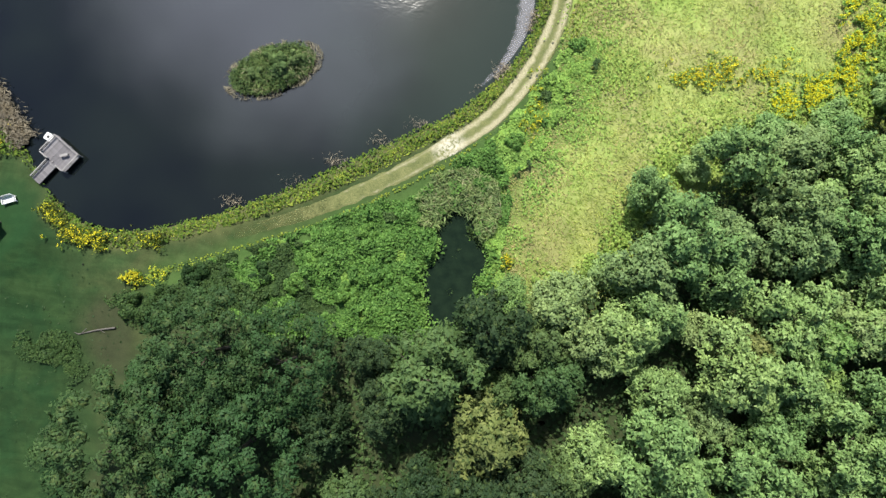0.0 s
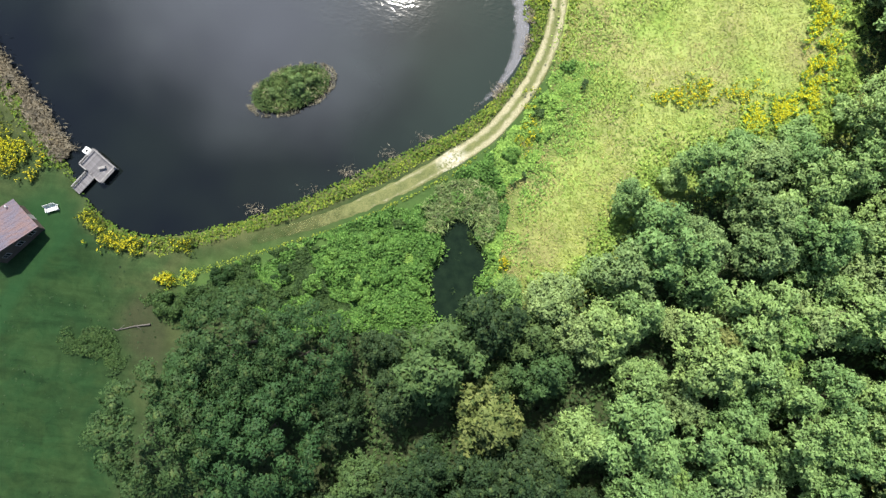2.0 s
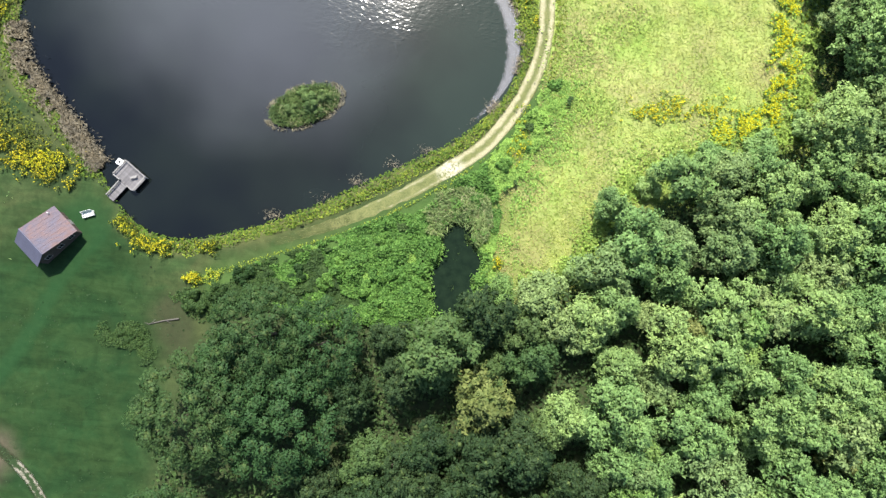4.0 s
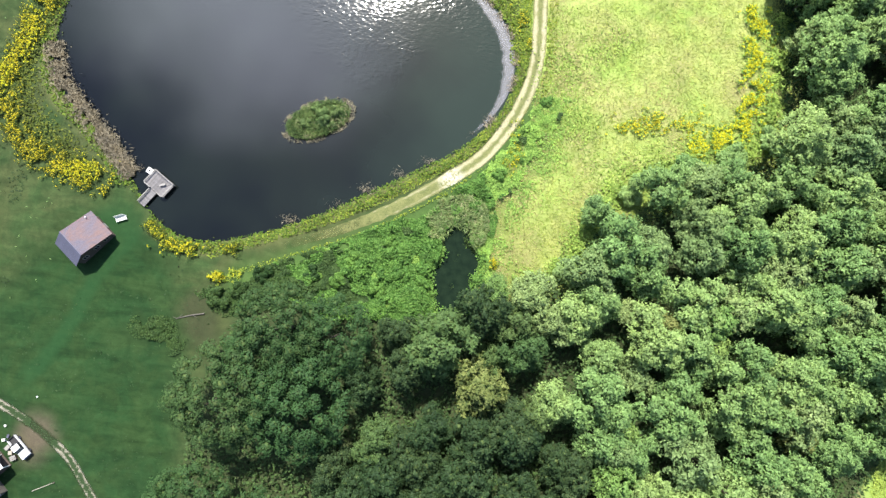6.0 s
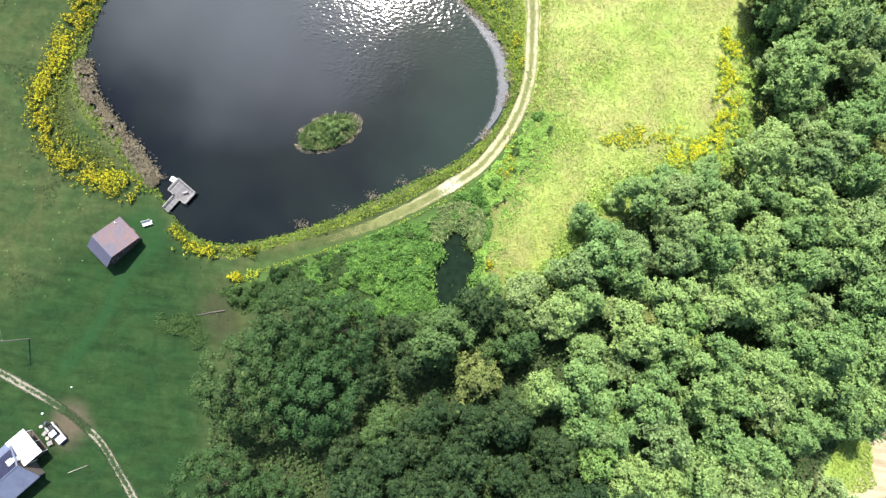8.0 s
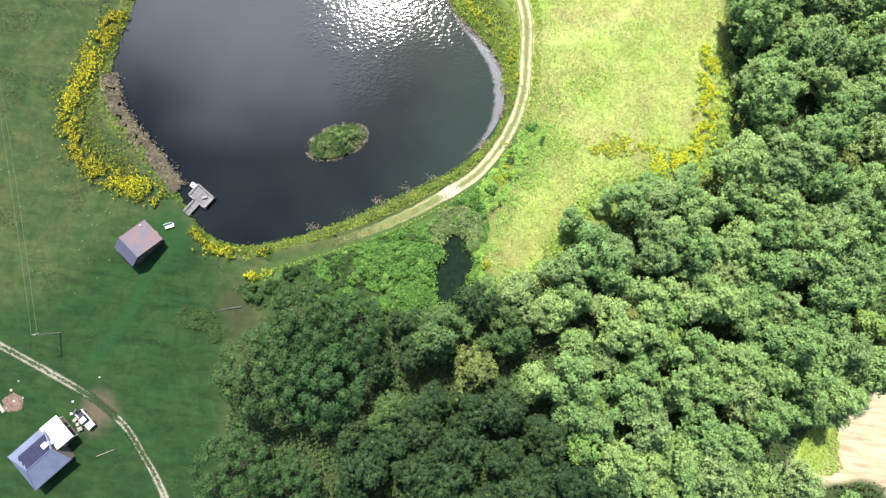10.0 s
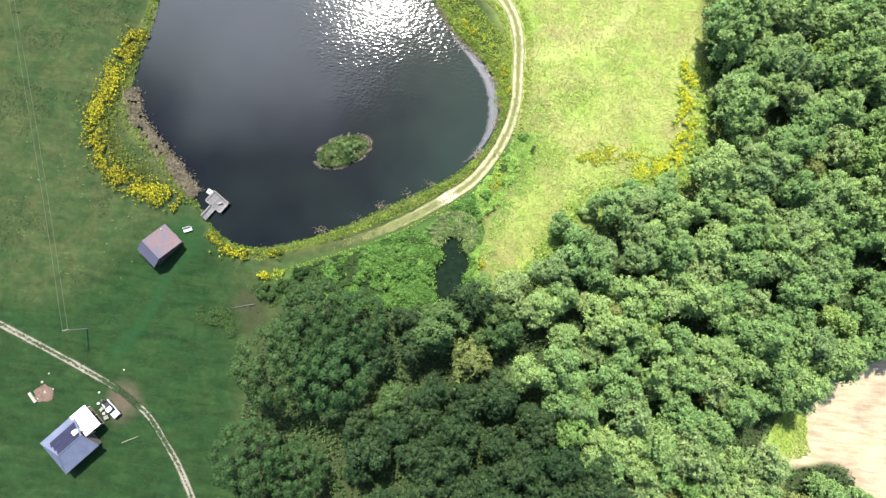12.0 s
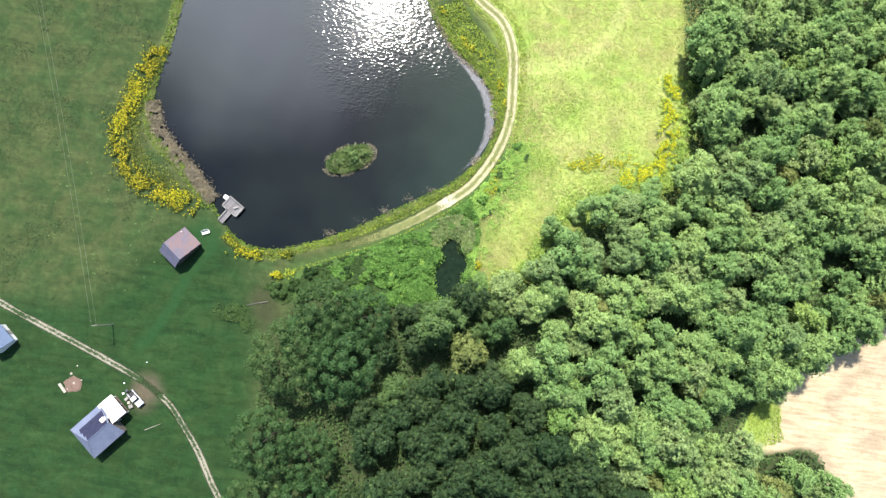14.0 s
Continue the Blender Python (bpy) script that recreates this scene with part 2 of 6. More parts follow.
# ---- plan: splines on the ground ----


def spline(points, per=10, closed=False):
    """A smooth curve through plan points."""
    p = np.array(points, float)
    k = len(p)
    out = []
    for i in range(k if closed else k - 1):
        if closed:
            a, b, c, d = p[(i - 1) % k], p[i], p[(i + 1) % k], p[(i + 2) % k]
        else:
            a, b, c, d = p[max(i - 1, 0)], p[i], p[i + 1], p[min(i + 2, k - 1)]
        for s in np.linspace(0, 1, per, endpoint=False):
            out.append(0.5 * (2 * b + (c - a) * s + (2 * a - 5 * b + 4 * c - d) * s * s + (3 * b - a - 3 * c + d) * s ** 3))
    if not closed:
        out.append(p[-1])
    return np.array(out)


def dist_line(xy, line, closed=False):
    """Distance of many plan points to a polyline."""
    a = line
    b = np.roll(line, -1, 0) if closed else None
    if not closed:
        a, b = line[:-1], line[1:]
    best = np.full(len(xy), 1e9)
    for p, q in zip(a, b):
        d = q - p
        t = np.clip(((xy - p) @ d) / max(d @ d, 1e-9), 0, 1)
        e = xy - p - t[:, None] * d
        best = np.minimum(best, (e * e).sum(1))
    return np.sqrt(best)


def inside(xy, poly):
    x, y = xy[:, 0], xy[:, 1]
    r = np.zeros(len(xy), bool)
    q = np.roll(poly, 1, 0)
    for (x1, y1), (x2, y2) in zip(poly, q):
        if y1 != y2:
            r ^= ((y1 > y) != (y2 > y)) & (x < (x2 - x1) * (y - y1) / (y2 - y1) + x1)
    return r


def smooth(v, a, b):
    t = np.clip((np.asarray(v, float) - a) / (b - a), 0, 1)
    return t * t * (3 - 2 * t)


def hash2(ix, iy, s):
    v = np.sin(ix * 127.1 + iy * 311.7 + s * 74.7) * 43758.5453
    return v - np.floor(v)


def field(xy, size, s=0.0, octaves=3):
    """Smooth random field, 0 to 1, over plan points."""
    tot, amp, norm = 0.0, 1.0, 0.0
    for o in range(octaves):
        u = xy / (size / 2 ** o)
        i = np.floor(u)
        f = u - i
        f = f * f * (3 - 2 * f)
        k = s + o * 17.3
        a, b = hash2(i[:, 0], i[:, 1], k), hash2(i[:, 0] + 1, i[:, 1], k)
        c, d = hash2(i[:, 0], i[:, 1] + 1, k), hash2(i[:, 0] + 1, i[:, 1] + 1, k)
        tot = tot + amp * ((a * (1 - f[:, 0]) + b * f[:, 0]) * (1 - f[:, 1]) + (c * (1 - f[:, 0]) + d * f[:, 0]) * f[:, 1])
        norm += amp
        amp *= 0.5
    return tot / norm


SHORE = spline([(-11, 75.5), (-8.4, 69.7), (-3.3, 63.5), (3.2, 58.3), (7.9, 53), (9.8, 47.3), (9.4, 40.8), (6.7, 35.1), (1.6, 29.6),
                (-5.0, 25), (-14.4, 19.1), (-22, 14.5), (-30, 10.6), (-38, 7.8), (-44.2, 7.0), (-49.6, 8.8), (-53, 11.8), (-56, 15.6),
                (-62, 22.4), (-66.6, 26.5), (-71.3, 30.3), (-74.2, 35), (-75, 41.5), (-74.2, 49), (-72.6, 58), (-71.8, 67), (-69, 80),
                (-60, 92), (-44, 97), (-28, 93), (-17, 85)], 8, True)
TRACK = spline([(-14, 100), (-5, 86), (2.4, 77.3), (9, 72), (12.4, 64.8), (13.4, 55.9), (13.7, 48), (12.5, 41), (9.7, 34.3), (5.4, 27.9),
                (-0.4, 23), (-7.4, 17.9), (-15.5, 13.1), (-23, 9.6), (-31, 6.2), (-36, 4.0), (-40, 2.2)], 10)
PATH_SIDE = spline([(41, 98), (40, 84), (38, 74.3), (32.6, 66.7), (25.9, 62), (14.5, 60)], 8)
DRIVE = spline([(-125, -4), (-103.2, -13.4), (-94, -17.0), (-82.4, -21.4), (-74.2, -24.6), (-67.2, -27.6), (-62.5, -30.3), (-58.6, -33.2), (-54.8, -37.6),
                (-50.8, -42.6), (-46.8, -49), (-43.6, -54), (-38, -66)], 8)
WOOD = np.array([(54, 120), (55, 85), (56.5, 69), (58, 57), (59.5, 46), (59.5, 36), (48, 29), (38, 23.5), (29, 18.5), (25.5, 14), (20, 7), (13, 3),
                 (7, 4), (-2, -3), (-10, -2), (-18, 0), (-27, 0), (-34, -6), (-37, -14), (-38.5, -24), (-39, -34), (-38, -48), (-32, -75), (160, -75), (160, 120)])
CLEARING = spline([(135, 12), (110, 4.6), (101, 0), (95.8, -1.4), (91, -6), (86, -8), (83.5, -12.5), (78.5, -19.8), (77, -25.5), (83, -28), (92, -25.4), (97.5, -28.7), (99, -36), (97, -60), (140, -62)], 6, True)
# a hollow below the dam, ringed by rushes on its north side
HOLLOW = spline([(2.2, 15.0), (4.9, 14.7), (5.4, 12.1), (7.8, 10.0), (8.0, 8.3), (6.7, 6.0), (6.9, 2.6), (6.0, 0.4), (3.0, -1.4), (0.6, -0.8), (-0.4, 2.1), (-1.2, 6.0), (0.0, 8.2), (0.4, 10.3), (0.2, 12.3), (1.0, 14.2)], 5, True)
RUSHES = np.array([(-1.0, 19.7), (4.4, 21.0), (7.6, 19.3), (8.5, 14.6), (7.8, 12.0), (5.9, 10.8), (5.1, 13.6), (2.2, 14.6), (0.6, 12.0), (-2.2, 12.5), (-3.0, 16.4)])
BRUSH = np.array([(-36, 1), (-30, 4), (-20, 8.6), (-8, 15), (1, 21), (7, 27), (11.5, 34), (14, 40), (18, 41), (19.5, 38), (17, 32), (15, 26), (10, 20), (9, 9), (13, 4),
                  (5, -6), (-30, -4), (-36, -3)])
LAWN = spline([(-57, 12.5), (-64, 11), (-71, 3), (-82, -10), (-104, -14), (-108, -40), (-100, -68), (-42, -68), (-40, -30), (-42, -12), (-46, 2), (-50.5, 7.5), (-54, 11)], 6, True)


def ground_z(xy):
    """Height of the ground: the pond's bed, its bank and gentle waves."""
    d = dist_line(xy, SHORE, True)
    wet = inside(xy, SHORE)
    z = 0.18 * (field(xy, 22, 3) - 0.5)
    bank = -0.35 + 0.35 * smooth(d, 0, 1.6) + z * smooth(d, 1, 6)
    bed = -0.35 - 1.6 * smooth(d, 0, 7)
    z = np.where(wet, bed, bank)
    near = (np.abs(xy[:, 0] - 3.5) < 8) & (np.abs(xy[:, 1] - 7) < 12)
    if near.any():
        q = xy[near]
        e = dist_line(q, HOLLOW, True)
        z[near] += np.where(inside(q, HOLLOW), -0.25 - 0.6 * smooth(e, 0, 1.5), -0.25 * (1 - smooth(e, 0, 1.2)))
    return z


# ---- mesh builders ----


def link_mesh(name, verts, faces, mat, parent=None, smooth_faces=False):
    me = bpy.data.meshes.new(name)
    me.from_pydata([tuple(map(float, v)) for v in verts], [], faces)
    if mat is not None:
        me.materials.append(mat)
    if smooth_faces:
        me.polygons.foreach_set("use_smooth", np.ones(len(me.polygons), bool))
    ob = new(name, me)
    if parent is not None:
        ob.parent = parent
    return ob


def part(name, bm, mat, parent=None, label=""):
    """One bmesh as one mesh object under a thing or a part."""
    me = bpy.data.meshes.new(name)
    bm.to_mesh(me)
    bm.free()
    me.materials.append(mat)
    ob = new(name, me)
    if parent is not None:
        ob.parent = parent
    if label:
        ob["label"] = label
    return ob


def empty(name, m, label, category, group=""):
    ob = new(name)
    ob.matrix_basis = m
    return tagged(ob, label, category, group)


def box(bm, x0, x1, y0, y1, z0, z1, bevel=0.0):
    r = bmesh.ops.create_cube(bm, size=1.0, matrix=Matrix.LocRotScale(((x0 + x1) / 2, (y0 + y1) / 2, (z0 + z1) / 2), None, (x1 - x0, y1 - y0, z1 - z0)))
    if bevel:
        es = list({e for v in r["verts"] for e in v.link_edges})
        bmesh.ops.bevel(bm, geom=es, offset=bevel, segments=2, affect="EDGES", profile=0.6)
    return bm


def tube(bm, p, q, r0, r1, seg=7):
    """A tapered limb or pole from p to q."""
    p, q = Vector(p), Vector(q)
    d = q - p
    m = Matrix.Translation((p + q) / 2) @ d.to_track_quat("Z", "Y").to_matrix().to_4x4()
    bmesh.ops.create_cone(bm, cap_ends=True, segments=seg, radius1=r0, radius2=r1, depth=d.length, matrix=m)
    return bm


def slab(bm, corners, thick):
    """A plate with the given upper corners and a thickness below them."""
    top = [bm.verts.new(c) for c in corners]
    low = [bm.verts.new((c[0], c[1], c[2] - thick)) for c in corners]
    k = len(corners)
    bm.faces.new(top)
    bm.faces.new(low[::-1])
    for i in range(k):
        bm.faces.new((top[i], low[i], low[(i + 1) % k], top[(i + 1) % k]))
    bmesh.ops.recalc_face_normals(bm, faces=bm.faces[:])
    return bm


def leaves(name, centre, normal, size, mat, rng, slim=0.62, fold=0.18, parent=None, soft=None):
    """Many small folded leaf sprays, each of two triangles."""
    k = len(centre)
    n = normal / np.maximum(np.linalg.norm(normal, axis=1, keepdims=True), 1e-6)
    a = rng.normal(size=(k, 3))
    a -= (a * n).sum(1, keepdims=True) * n
    a /= np.maximum(np.linalg.norm(a, axis=1, keepdims=True), 1e-6)
    b = np.cross(n, a)
    s = np.asarray(size).reshape(-1, 1) * np.ones((k, 1))
    w = s * slim * rng.uniform(0.75, 1.2, (k, 1))
    f = n * s * fold
    v = np.stack([centre - a * s, centre - b * w + f, centre + a * s, centre + b * w + f], 1).reshape(-1, 3)
    me = bpy.data.meshes.new(name)
    me.vertices.add(4 * k)
    me.vertices.foreach_set("co", v.astype(np.float32).ravel())
    i = np.arange(k)[:, None] * 4
    loops = np.concatenate([i, i + 1, i + 2, i, i + 2, i + 3], 1).ravel()
    me.loops.add(6 * k)
    me.loops.foreach_set("vertex_index", loops.astype(np.int32))
    me.polygons.add(2 * k)
    me.polygons.foreach_set("loop_start", (np.arange(2 * k) * 3).astype(np.int32))
    me.update(calc_edges=True)
    me.materials.append(mat)
    if soft is not None:
        # rounded masses of leaf catch the light as one soft form
        sn = soft * 0.75 + n * 0.45 * np.sign((soft * n).sum(1, keepdims=True) + 1e-6)
        sn = sn / np.maximum(np.linalg.norm(sn, axis=1, keepdims=True), 1e-6)
        me.polygons.foreach_set("use_smooth", np.ones(2 * k, bool))
        me.normals_split_custom_set_from_vertices(np.repeat(sn, 4, 0).astype(np.float32))
    ob = new(name, me)
    if parent is not None:
        ob.parent = parent
    return ob


def sprays(name, centre, normal, size, mats, rng, parent, soft, core=None):
    """Many small pointed leaf sprays of one triangle each, round an inner mass coloured dark as shade."""
    k = len(centre)
    n = normal / np.maximum(np.linalg.norm(normal, axis=1, keepdims=True), 1e-6)
    a = rng.normal(size=(k, 3))
    a -= (a * n).sum(1, keepdims=True) * n
    a /= np.maximum(np.linalg.norm(a, axis=1, keepdims=True), 1e-6)
    b = np.cross(n, a)
    s = np.asarray(size).reshape(-1, 1)
    w = s * rng.uniform(0.45, 0.85, (k, 1))
    v = np.stack([centre - a * s * 0.7 - b * w, centre + a * s * rng.uniform(0.9, 1.5, (k, 1)), centre - a * s * 0.7 + b * w], 1).reshape(-1, 3)
    f = np.arange(3 * k).reshape(-1, 3)
    sn = soft * 0.62 + n * 0.6 * np.sign((soft * n).sum(1, keepdims=True) + 1e-6)
    sn = np.repeat(sn / np.maximum(np.linalg.norm(sn, axis=1, keepdims=True), 1e-6), 3, 0)
    which = np.zeros(k, np.int32)
    if core is not None:
        cv, cf, cn = core
        f = np.concatenate([f, cf + len(v)])
        v = np.concatenate([v, cv])
        sn = np.concatenate([sn, cn])
        which = np.concatenate([which, np.ones(len(cf), np.int32)])
    me = bpy.data.meshes.new(name)
    me.vertices.add(len(v))
    me.vertices.foreach_set("co", v.astype(np.float32).ravel())
    me.loops.add(3 * len(f))
    me.loops.foreach_set("vertex_index", f.astype(np.int32).ravel())
    me.polygons.add(len(f))
    me.polygons.foreach_set("loop_start", (np.arange(len(f)) * 3).astype(np.int32))
    me.update(calc_edges=True)
    for m in mats:
        me.materials.append(m)
    me.polygons.foreach_set("material_index", which)
    me.polygons.foreach_set("use_smooth", np.ones(len(f), bool))
    me.normals_split_custom_set_from_vertices(sn.astype(np.float32))
    ob = new(name, me)
    ob.parent = parent
    return ob


def dirs(rng, k):
    v = rng.normal(size=(k, 3))
    return v / np.linalg.norm(v, axis=1, keepdims=True)


# ---- trees ----


BALL = bmesh.new()
bmesh.ops.create_icosphere(BALL, subdivisions=1, radius=1.0)
BALL_V = np.array([tuple(v.co) for v in BALL.verts])
BALL_F = np.array([[v.index for v in f.verts] for f in BALL.faces])
BALL.free()


def make_tree(seed, height, radius, base, gap, per, size, mat, label, heads=4, droop=0.0, group="", flat=0.7, pad=1.0):
    """A tapered trunk with limbs under a crown of several uneven heads; each head is a crowd of leafy pads with gaps between."""
    rng = np.random.default_rng(seed)
    tree = empty("tree", Matrix(), label, "tree", group)
    bm = bmesh.new()
    lean = rng.uniform(-0.3, 0.3, 2)
    top = Vector((lean[0], lean[1], height * 0.8))
    mid = Vector((lean[0] * 0.3, lean[1] * 0.3, height * 0.4))
    rt = 0.018 * height + 0.05
    tube(bm, (0, 0, -0.2), mid, rt, rt * 0.7, 8)
    tube(bm, mid, top, rt * 0.7, rt * 0.2, 7)
    # the heads: one in the middle and lower ones round it
    hd = [(np.array([lean[0], lean[1], base + (height - base) * 0.5]), radius * (0.4 if heads else 0.95), (height - base) * 0.5)]
    turn = rng.uniform(0, 6.28)
    long = rng.uniform(1.0, 1.3)
    for h in range(heads):
        a = turn + 6.28 * h / heads + rng.uniform(-0.55, 0.55)
        r = radius * rng.uniform(0.35, 0.85)
        hz = (height - base) * rng.uniform(0.2, 0.46)
        hd.append((np.array([r * long * math.cos(a), r / long * math.sin(a), base + hz * rng.uniform(0.8, 1.3)]), radius * rng.uniform(0.24, 0.46), hz))
    cs, outs, rads = [], [], []
    for hc, hr, hz in hd:
        for d in dirs(rng, 420):
            if d[2] < -0.2:
                continue
            c = hc + d * (hr, hr, hz) * rng.uniform(0.75, 1.22 if heads else 1.03)
            if any((((c - o[0]) / (o[1], o[1], o[2])) ** 2).sum() < 0.6 for o in hd):
                continue
            g = gap * (0.8 + 0.5 * rng.random())
            if all(((c - o) ** 2).sum() > g * g for o in cs):
                cs.append(c)
                outs.append(d)
                rads.append(gap * pad * (rng.uniform(0.42, 0.9) if heads else rng.uniform(0.58, 0.82)))
    pts, nrm, siz, sof, cv, cf, cn = [], [], [], [], [], [], []
    for c, out, lr in zip(cs, outs, rads):
        k = int(per * (lr / gap / 0.68) ** 2) + 4
        d = dirs(rng, k)
        d[:, 2] = np.where(rng.random(k) < 0.8, np.abs(d[:, 2]), d[:, 2])
        r = lr * (0.42 + 0.85 * rng.random((k, 1)) ** 1.1 if heads else 0.7 + 0.4 * rng.random((k, 1)))
        th, ax = rng.uniform(0, 3.14), rng.uniform(1.0, 1.5 if heads else 1.15)
        q = d * r
        u, w = q[:, 0] * math.cos(th) + q[:, 1] * math.sin(th), q[:, 1] * math.cos(th) - q[:, 0] * math.sin(th)
        u, w = u * ax, w / ax
        p = c + np.column_stack([u * math.cos(th) - w * math.sin(th), u * math.sin(th) + w * math.cos(th), q[:, 2] * flat * rng.uniform(0.7, 1.25)])
        p[:, 2] -= droop * (d[:, :2] ** 2).sum(1) * lr
        pts.append(p)
        nrm.append(d * 0.7 + (0, 0, 0.45) + rng.normal(0, 0.5, (k, 3)))
        sof.append(d * 0.72 + out * 0.12 + (0, 0.08, 0.38) + rng.normal(0, 0.2, (k, 3)))
        siz.append(size * rng.uniform(0.6, 1.35, k))
        # a ball in the painted shade colour closes each pad from inside
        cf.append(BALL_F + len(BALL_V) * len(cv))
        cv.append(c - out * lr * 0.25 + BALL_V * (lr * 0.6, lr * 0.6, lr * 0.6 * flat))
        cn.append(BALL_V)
        if rng.random() < (0.12 if heads else 0.05):
            h = rng.uniform(0.3, 0.7) * height
            tube(bm, Vector((lean[0] * h / height, lean[1] * h / height, h)), Vector(c), rt * 0.35, rt * 0.1, 5)
    part("trunk", bm, BARK, tree)
    sprays("crown", np.concatenate(pts), np.concatenate(nrm), np.concatenate(siz), (mat, LEAF_CORE_SHADE), rng, tree, np.concatenate(sof),
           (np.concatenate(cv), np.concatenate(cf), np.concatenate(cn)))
    return tree


def place_trees(protos, spots):
    """Sets trees at (x, y, scale, turn); the first of each kind is moved, the others are copies."""
    used = set()
    for k, x, y, s, turn in spots:
        z = float(ground_z(np.array([[x, y]]))[0])
        m = Matrix.LocRotScale((x, y, z), Euler((0, 0, turn)), None)
        p = protos[k]
        if k in used:
            q = copy_thing(p, m)
        else:
            q = p
            used.add(k)
            p.matrix_basis = m
        q.scale = (s, s, s * (0.92 + 0.16 * ((x * 7.3 + y * 3.1) % 1)))


def scatter(rng, poly, gap, jitter=0.42):
    """Jittered spots inside a plan polygon."""
    lo, hi = poly.min(0), poly.max(0)
    out = []
    row = 0
    y = lo[1]
    while y < hi[1]:
        x = lo[0] + (row % 2) * gap / 2
        while x < hi[0]:
            out.append((x + rng.uniform(-jitter, jitter) * gap, y + rng.uniform(-jitter, jitter) * gap))
            x += gap
        y += gap * 0.87
        row += 1
    out = np.array(out)
    return out[inside(out, poly)]


def fill(rng, poly, per_m2):
    """Random spots inside a plan polygon."""
    lo, hi = poly.min(0), poly.max(0)
    k = int(np.prod(hi - lo) * per_m2)
    p = rng.uniform(lo, hi, (k, 2))
    return p[inside(p, poly)]


def band(rng, line, per_m, half, soft=True):
    """Random spots along a curve, within a half width."""
    seg = np.linalg.norm(np.diff(line, axis=0), axis=1)
    s = np.concatenate([[0], np.cumsum(seg)])
    k = int(s[-1] * per_m)
    u = rng.uniform(0, s[-1], k)
    i = np.clip(np.searchsorted(s, u) - 1, 0, len(seg) - 1)
    t = ((u - s[i]) / seg[i])[:, None]
    p = line[i] * (1 - t) + line[i + 1] * t
    d = (line[i + 1] - line[i]) / seg[i][:, None]
    off = rng.normal(0, half / 1.7, k) if soft else rng.uniform(-half, half, k)
    return p + np.stack([-d[:, 1], d[:, 0]], 1) * off[:, None]

# ---- ground ----


def axis(lo, hi, step, far):
    """Grid lines: even over the place, wider and wider to the horizon."""
    mid = np.arange(lo, hi + step / 2, step)
    out = np.array([4.0, 12, 30, 70, 160, 400, 1000, far])
    return np.concatenate([lo - out[::-1], mid, hi + out])


def build_ground():
    xs, ys = axis(-128, 124, 0.85, 2500), axis(-70, 104, 0.85, 2500)
    gx, gy = np.meshgrid(xs, ys)
    xy = np.stack([gx.ravel(), gy.ravel()], 1)
    z = ground_z(xy)
    z += 0.05 * (field(xy, 1.8, 9) - 0.5) * smooth(dist_line(xy, SHORE, True), 1, 3)
    v = np.column_stack([xy, z])
    w, h = len(xs), len(ys)
    i = (np.arange(h - 1)[:, None] * w + np.arange(w - 1)[None]).ravel()
    faces = np.stack([i, i + 1, i + w + 1, i + w], 1)
    ob = link_mesh("ground", v, faces.tolist(), None, None, True)
    me = ob.data
    wob = (field(xy, 6, 5) - 0.5) * 5

    def mask(name, val):
        a = me.attributes.new(name, "FLOAT", "POINT")
        a.data.foreach_set("value", val.astype(np.float32))

    def zone(poly, soft):
        d = dist_line(xy, poly, True)
        return smooth(np.where(inside(xy, poly), d, -d) + wob * 0.4, -soft, soft)
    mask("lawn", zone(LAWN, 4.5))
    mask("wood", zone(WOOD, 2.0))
    mask("bare", zone(CLEARING, 0.8))
    # the sunny meadow east of the pond
    mead = np.array([(-20, 120), (-4, 82), (10, 66), (13, 46), (17, 34), (8, 18), (8, 2), (64, 20), (64, 120)])
    mask("meadow", zone(mead, 3.0))
    mask("brush", zone(BRUSH, 4.0))
    landing = smooth(np.hypot(xy[:, 0] + 56.5, xy[:, 1] - 12.5), 3.5, 7.5)
    mask("bank", (1 - smooth(dist_line(xy, SHORE, True) + wob * 0.25, 1.6, 3.6)) * landing)
    mask("worn", np.maximum(1 - smooth(dist_line(xy, PATH_SIDE) + wob * 0.4, 0.8, 2.6), 1 - smooth(dist_line(xy, np.array([(30.0, 33), (27, 25), (25.5, 21)])) + wob * 0.3, 0.3, 1.6)))
    scruff = np.array([(-41.0, -4.5), (-39.0, -7.5), (-38.5, -11)])
    mown = spline([(-53.5, 10.0), (-55, 5.5), (-58, 1.5), (-60.5, -4), (-63, -11), (-68, -20)], 6)
    mask("close_cut", np.maximum(1 - smooth(dist_line(xy, mown) + wob * 0.15, 0.8, 2.0), 1 - smooth(np.hypot(xy[:, 0] + 57.5, xy[:, 1] - 8.5) + wob * 0.2, 3.2, 4.6)) * 0.6)
    mask("scruff", (1 - smooth(dist_line(xy, scruff) + wob, 0.5, 4.5)) * 0.65)
    thin = np.array([(12.0, 9.0), (17, 14), (24, 14.5), (27, 20)])
    mask("thin", (1 - smooth(dist_line(xy, thin) + wob, 1.5, 7)) * 0.55)
    mask("fresh", (1 - smooth(dist_line(xy, np.array([(80.0, -11), (81, -22)])) + wob * 0.5, 2.5, 7.0)))
    mask("dirt", 1 - smooth(np.hypot(xy[:, 0] + 65.0, xy[:, 1] + 29.8) + wob * 0.7, 2.0, 5.6))
    m, n, l, b = material("ground", 0.95, 0, 0.15)

    def att(name):
        t = n.new("ShaderNodeAttribute")
        t.attribute_name = name
        return t.outputs["Fac"]
    big = node_noise(n, l, 0.11, 4, 0.6)
    mid = node_noise(n, l, 0.9, 5, 0.7)
    fine = node_noise(n, l, 7.0, 4, 0.7)
    grit = node_math(n, l, "MULTIPLY_ADD", fine, 0.55)
